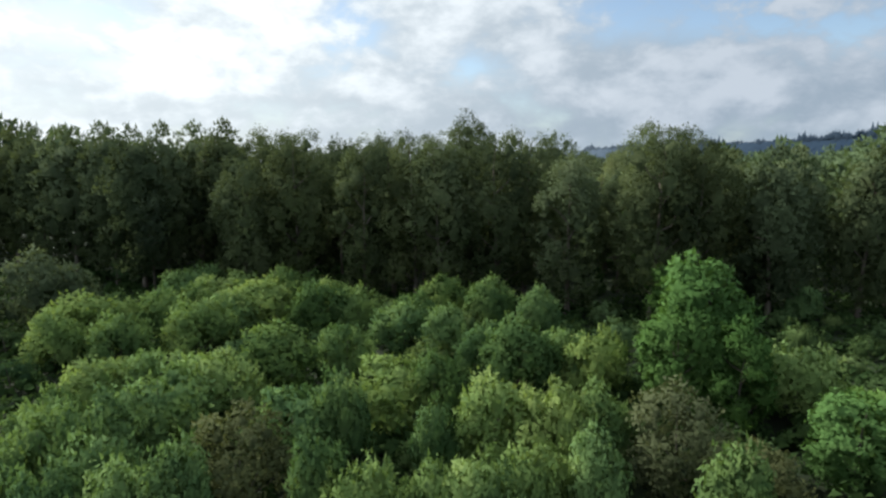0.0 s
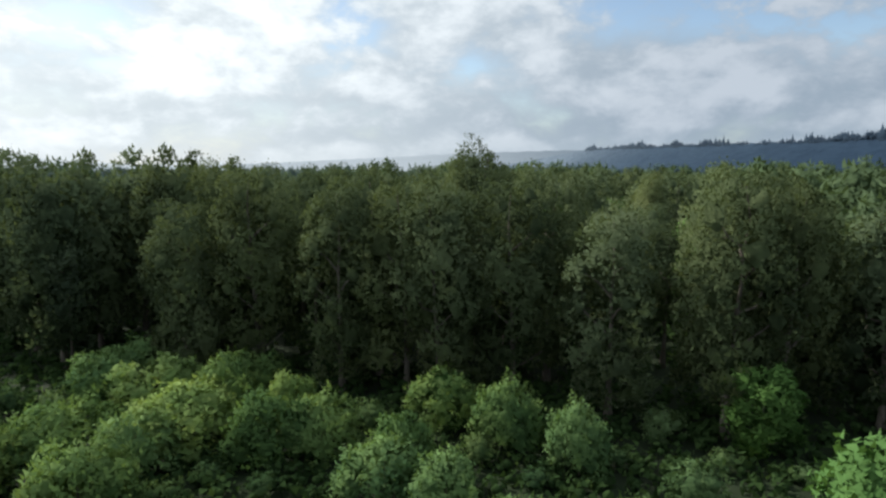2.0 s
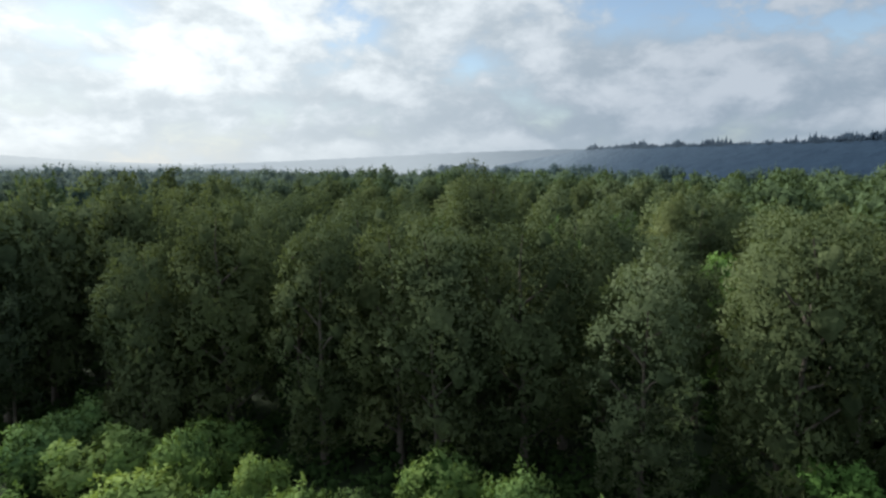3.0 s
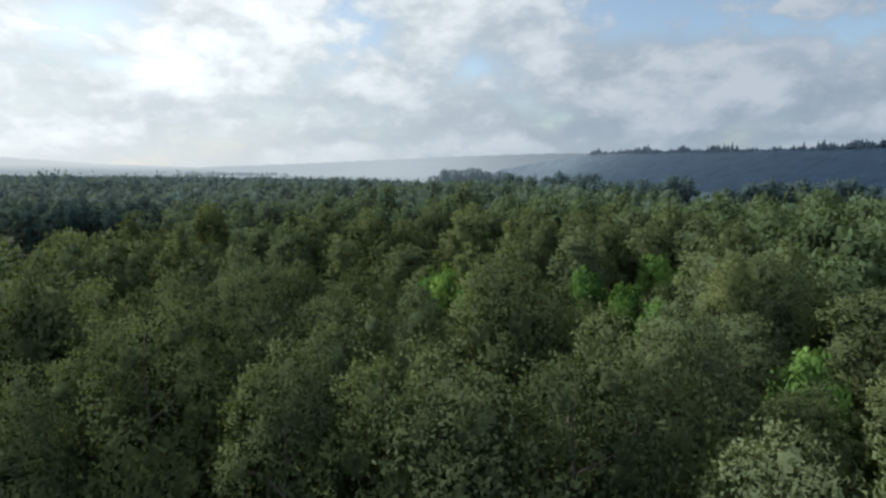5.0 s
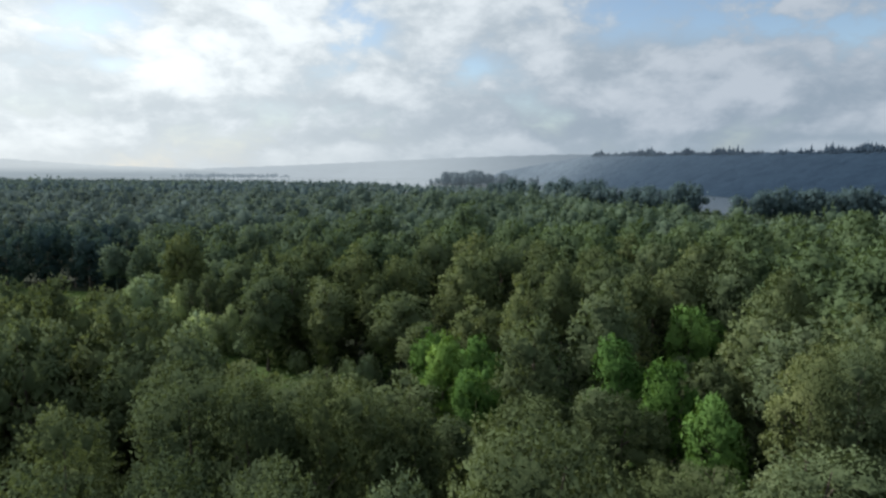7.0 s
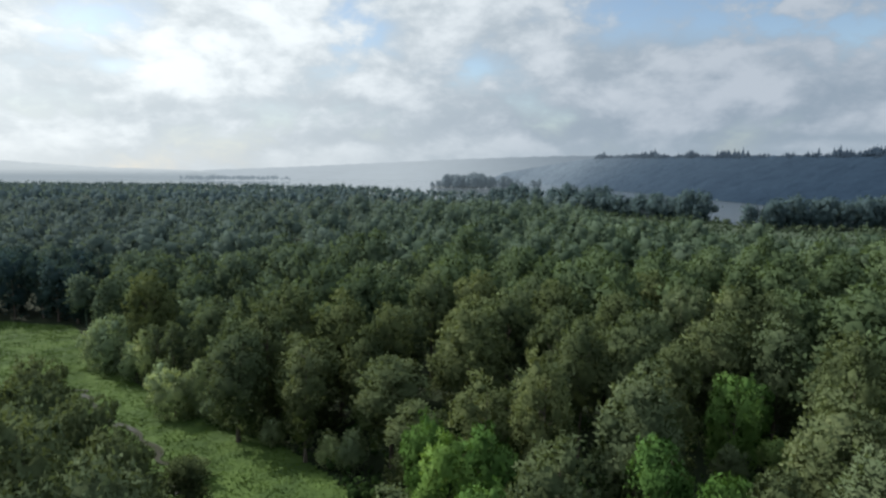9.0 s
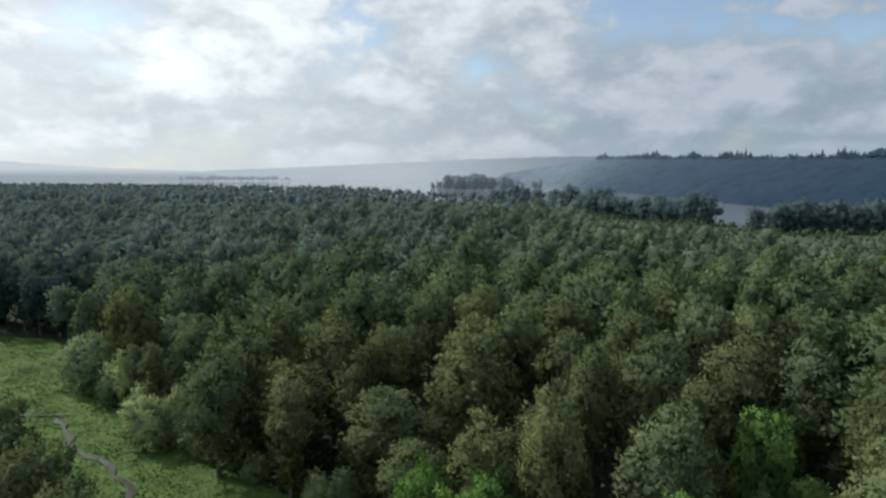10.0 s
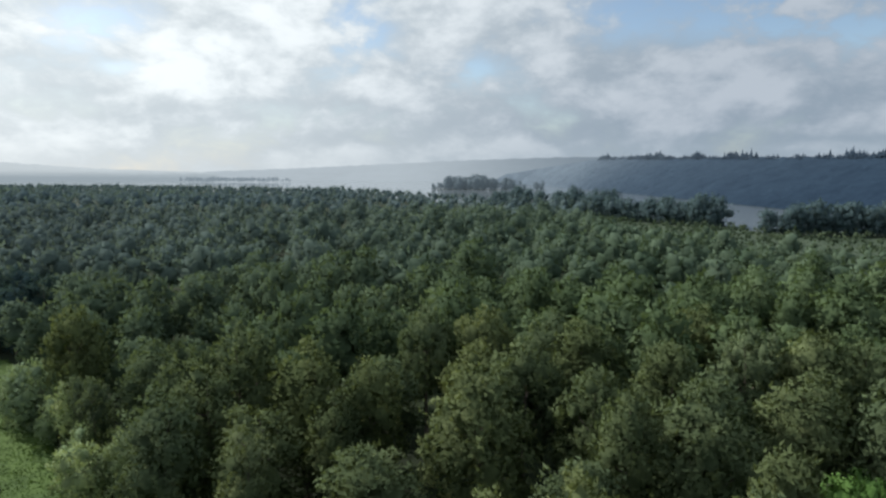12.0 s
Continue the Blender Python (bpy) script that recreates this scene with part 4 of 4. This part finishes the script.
MID = [simple_tree(100 + i, n, 36, 3, 0.041, low=0.30, wide=w, lobe_size=0.115, top=0.32, solid=1.15) for i, (w, n) in enumerate(((0.52, 10), (0.66, 13), (0.46, 9), (0.60, 12), (0.70, 13)))]
FAR = [simple_tree(120 + i, n, 15, 2, 0.052, low=0.38, wide=w, lobe_size=0.15, trunk=False, top=0.3, solid=1.25) for i, (w, n) in enumerate(((0.66, 7), (0.85, 8), (0.56, 6), (0.74, 7), (0.8, 8)))]
MISTY = [simple_tree(140 + i, 2, 4, 1, 0.14, low=0.4, wide=0.6, lobe_size=0.26, trunk=False, top=0.3) for i in range(4)]

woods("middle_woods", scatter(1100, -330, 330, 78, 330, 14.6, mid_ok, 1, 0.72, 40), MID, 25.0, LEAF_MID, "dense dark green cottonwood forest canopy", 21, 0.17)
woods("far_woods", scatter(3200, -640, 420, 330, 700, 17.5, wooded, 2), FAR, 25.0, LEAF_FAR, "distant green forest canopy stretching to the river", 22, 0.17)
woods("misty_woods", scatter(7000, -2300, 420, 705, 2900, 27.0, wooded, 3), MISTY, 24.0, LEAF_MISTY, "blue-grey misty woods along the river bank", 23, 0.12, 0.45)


def belt(line, gap, r):
    """Places along a line of trees."""
    p = np.array(line, float)
    run = np.concatenate([[0], np.cumsum(np.linalg.norm(np.diff(p, axis=0), axis=1))])
    s = np.arange(0, run[-1], gap)
    return np.column_stack([np.interp(s, run, p[:, 0]), np.interp(s, run, p[:, 1])]) + r.uniform(-0.4, 0.4, (len(s), 2)) * gap


bank = np.random.default_rng(11)
BANK = [simple_tree(160 + i, 9, 24, 2, 0.05, low=0.04, wide=w, lobe_size=0.125, solid=1.2) for i, w in enumerate((0.55, 0.48, 0.62, 0.7))]
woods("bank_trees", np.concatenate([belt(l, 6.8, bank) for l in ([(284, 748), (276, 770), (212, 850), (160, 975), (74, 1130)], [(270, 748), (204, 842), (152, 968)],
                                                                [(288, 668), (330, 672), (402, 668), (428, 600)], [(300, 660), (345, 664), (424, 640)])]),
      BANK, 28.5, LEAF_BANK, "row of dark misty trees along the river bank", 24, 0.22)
spots = bank.uniform((110, 330), (432, 850), (2200, 2))
spots = spots[inside(spots[:, 0], spots[:, 1], MARSH_EDGE)]
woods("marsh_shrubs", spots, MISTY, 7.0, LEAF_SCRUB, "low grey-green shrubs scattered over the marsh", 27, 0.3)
ISLE = [(-70, 2270), (30, 2190), (190, 2145), (350, 2128), (310, 2160), (130, 2260), (0, 2310)]
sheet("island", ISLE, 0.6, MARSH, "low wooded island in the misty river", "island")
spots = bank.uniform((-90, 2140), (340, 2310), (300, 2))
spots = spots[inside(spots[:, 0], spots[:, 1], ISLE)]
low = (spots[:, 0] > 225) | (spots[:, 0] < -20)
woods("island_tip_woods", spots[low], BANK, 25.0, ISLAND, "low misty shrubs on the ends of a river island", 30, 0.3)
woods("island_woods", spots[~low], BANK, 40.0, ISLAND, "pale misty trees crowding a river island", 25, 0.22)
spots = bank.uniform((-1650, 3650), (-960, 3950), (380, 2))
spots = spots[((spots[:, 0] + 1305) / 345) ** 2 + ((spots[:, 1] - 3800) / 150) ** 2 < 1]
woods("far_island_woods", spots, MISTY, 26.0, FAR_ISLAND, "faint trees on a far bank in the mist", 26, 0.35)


def conifer(seed):
    """A pointed tree of height 1 made of ragged tiers."""
    r = np.random.default_rng(seed)
    pieces = []
    for k in range(4):
        base, top, wide = 0.08 + 0.2 * k, 0.42 + 0.2 * k, 0.20 - 0.042 * k
        turn = np.arange(6) * np.pi / 3 + r.uniform(0, 1)
        ring = np.column_stack([np.cos(turn) * wide * r.uniform(0.7, 1.2, 6), np.sin(turn) * wide * r.uniform(0.7, 1.2, 6), base + r.uniform(-0.03, 0.03, 6)])
        pieces.append((np.vstack([ring, (0, 0, min(top, 1.0))]), np.array([(i, (i + 1) % 6, 6) for i in range(6)])))
    return joined(pieces)


def ridge_woods(name, foot, crest, n, material, seed, lowest, label):
    """Conifers and rounded trees on the upper part of a ridge, from a share of its slope up to the crest."""
    r = np.random.default_rng(seed)
    t = r.uniform(0, len(foot) - 1.001, n)
    s = r.uniform(lowest, 1.0, n)
    i, f = t.astype(int), (t % 1)[:, None]
    a, b = foot[i] * (1 - f) + foot[i + 1] * f, crest[i] * (1 - f) + crest[i + 1] * f
    at = a * (1 - s)[:, None] + b * s[:, None]
    at[:, 2] = (a[:, 2] + (b - a)[:, 2] * s ** 0.85) - 3
    kinds = [conifer(1), conifer(2)] + [m[:2] for m in MISTY[:2]]
    pieces = []
    for k, (v, f) in enumerate(kinds):
        here = at[k::4]
        stand = 0.75 + 0.35 * np.sin(here[:, 1] * 0.021 + 2 * np.sin(here[:, 1] * 0.007)) + 0.2 * np.sin(here[:, 1] * 0.083)
        tall = r.uniform(12, 20, len(here)) * stand * np.where(r.random(len(here)) < 0.10, 1.4, 1.0) * (1.0 if k < 2 else 0.8)
        p = v[None] * np.stack([tall * 0.9, tall * 0.9, tall], -1)[:, None] + here[:, None]
        aim = unit(v * (1, 1, 0) * 2.5 + (-0.45, -0.35, 0.8))
        pieces.append((p.reshape(-1, 3), (f[None] + (np.arange(len(here)) * len(v))[:, None, None]).reshape(-1, 3), np.tile(aim, (len(here), 1))))
    corners, faces, normals = joined(pieces)
    tagged(new(name, make_mesh(name, corners, faces, material, True, normals)), label, "trees", kind="stuff")


crowned = int(len(foot_line) * 0.72)
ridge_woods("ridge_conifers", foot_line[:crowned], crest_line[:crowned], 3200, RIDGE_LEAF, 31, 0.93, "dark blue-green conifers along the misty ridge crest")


# ---- low growth ----
def low_growth():
    r = np.random.default_rng(41)
    n = 12500
    x = r.uniform(-105, 100, n)
    y = np.where(r.random(n) < 0.62, r.uniform(6, 118, n), r.uniform(118, 225, n))
    thicket = y < forest_edge(x) + 10
    keep = ~inside(x, y, MEADOW_EDGE) & (thicket | inside(x, y, HOLLOW) | ((r.random(n) < 0.36) & (y > 90)))
    x, y = x[keep], y[keep]
    x, y = np.append(x, r.uniform(-105, 100, 2200)), np.append(y, r.uniform(-32, 6, 2200))
    rad = r.uniform(0.6, 1.4, len(x)) * np.where(y > 112, 1.9, 1.0) * np.where(r.random(len(x)) < 0.12, 1.5, 1.0)
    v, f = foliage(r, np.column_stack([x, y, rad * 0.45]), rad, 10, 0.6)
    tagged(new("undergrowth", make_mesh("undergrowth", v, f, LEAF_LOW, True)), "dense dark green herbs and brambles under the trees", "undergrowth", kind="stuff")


def meadow_grass():
    r = np.random.default_rng(43)
    x, y = r.uniform(-190, -14, 150000), r.uniform(165, 312, 150000)
    keep = inside(x, y, MEADOW_EDGE)
    x, y = x[keep], y[keep]
    n = len(x)
    lie = 0.5 + 0.5 * np.sin(x * 0.35 + 2.0 * np.sin(y * 0.23)) * np.sin(y * 0.5 + np.sin(x * 0.21))
    tall = (0.12 + 0.28 * lie) * r.uniform(0.6, 1.3, n)
    turn = r.uniform(0, np.pi, n)
    w = r.uniform(0.10, 0.22, n)
    dx, dy = np.cos(turn) * w, np.sin(turn) * w
    v = np.stack([np.column_stack([x - dx, y - dy, turf(x, y)]), np.column_stack([x + dx, y + dy, turf(x, y)]),
                  np.column_stack([x + r.normal(size=n) * 0.13, y + r.normal(size=n) * 0.13, turf(x, y) + tall])], 1)
    f = np.arange(3 * n).reshape(-1, 3)
    away = np.cross(v[:, 1] - v[:, 0], v[:, 2] - v[:, 0]) @ np.array((0.5, -0.85, 0.2)) < 0
    f[away] = f[away][:, ::-1]
    # the blades' shading normals follow the tussocks, steepened so that the mounds show
    rise = np.column_stack([turf(x + 0.2, y) - turf(x - 0.2, y), turf(x, y + 0.2) - turf(x, y - 0.2)]) / 0.4
    aim = np.repeat(unit(np.column_stack([-1.7 * rise + r.normal(size=(n, 2)) * 0.16, np.ones(n)])), 3, axis=0)
    tagged(new("meadow_grass", make_mesh("meadow_grass", v.reshape(-1, 3), f, GRASS, True, aim)), "tall bright green meadow grass", "grass", kind="stuff")


low_growth()
meadow_grass()
# the thicket goes on to either side
for _ in range(90):
    x, y = rng.uniform(-92, 92), rng.uniform(-24, 74)
    if abs(x) > 0.76 * max(y, 0.0) + 14 and clear(x, y, 6.0):
        plant(LOW_WILLOWS, x, y, rng.uniform(3.0, 4.6))
        taken.append((x, y, 0.6))
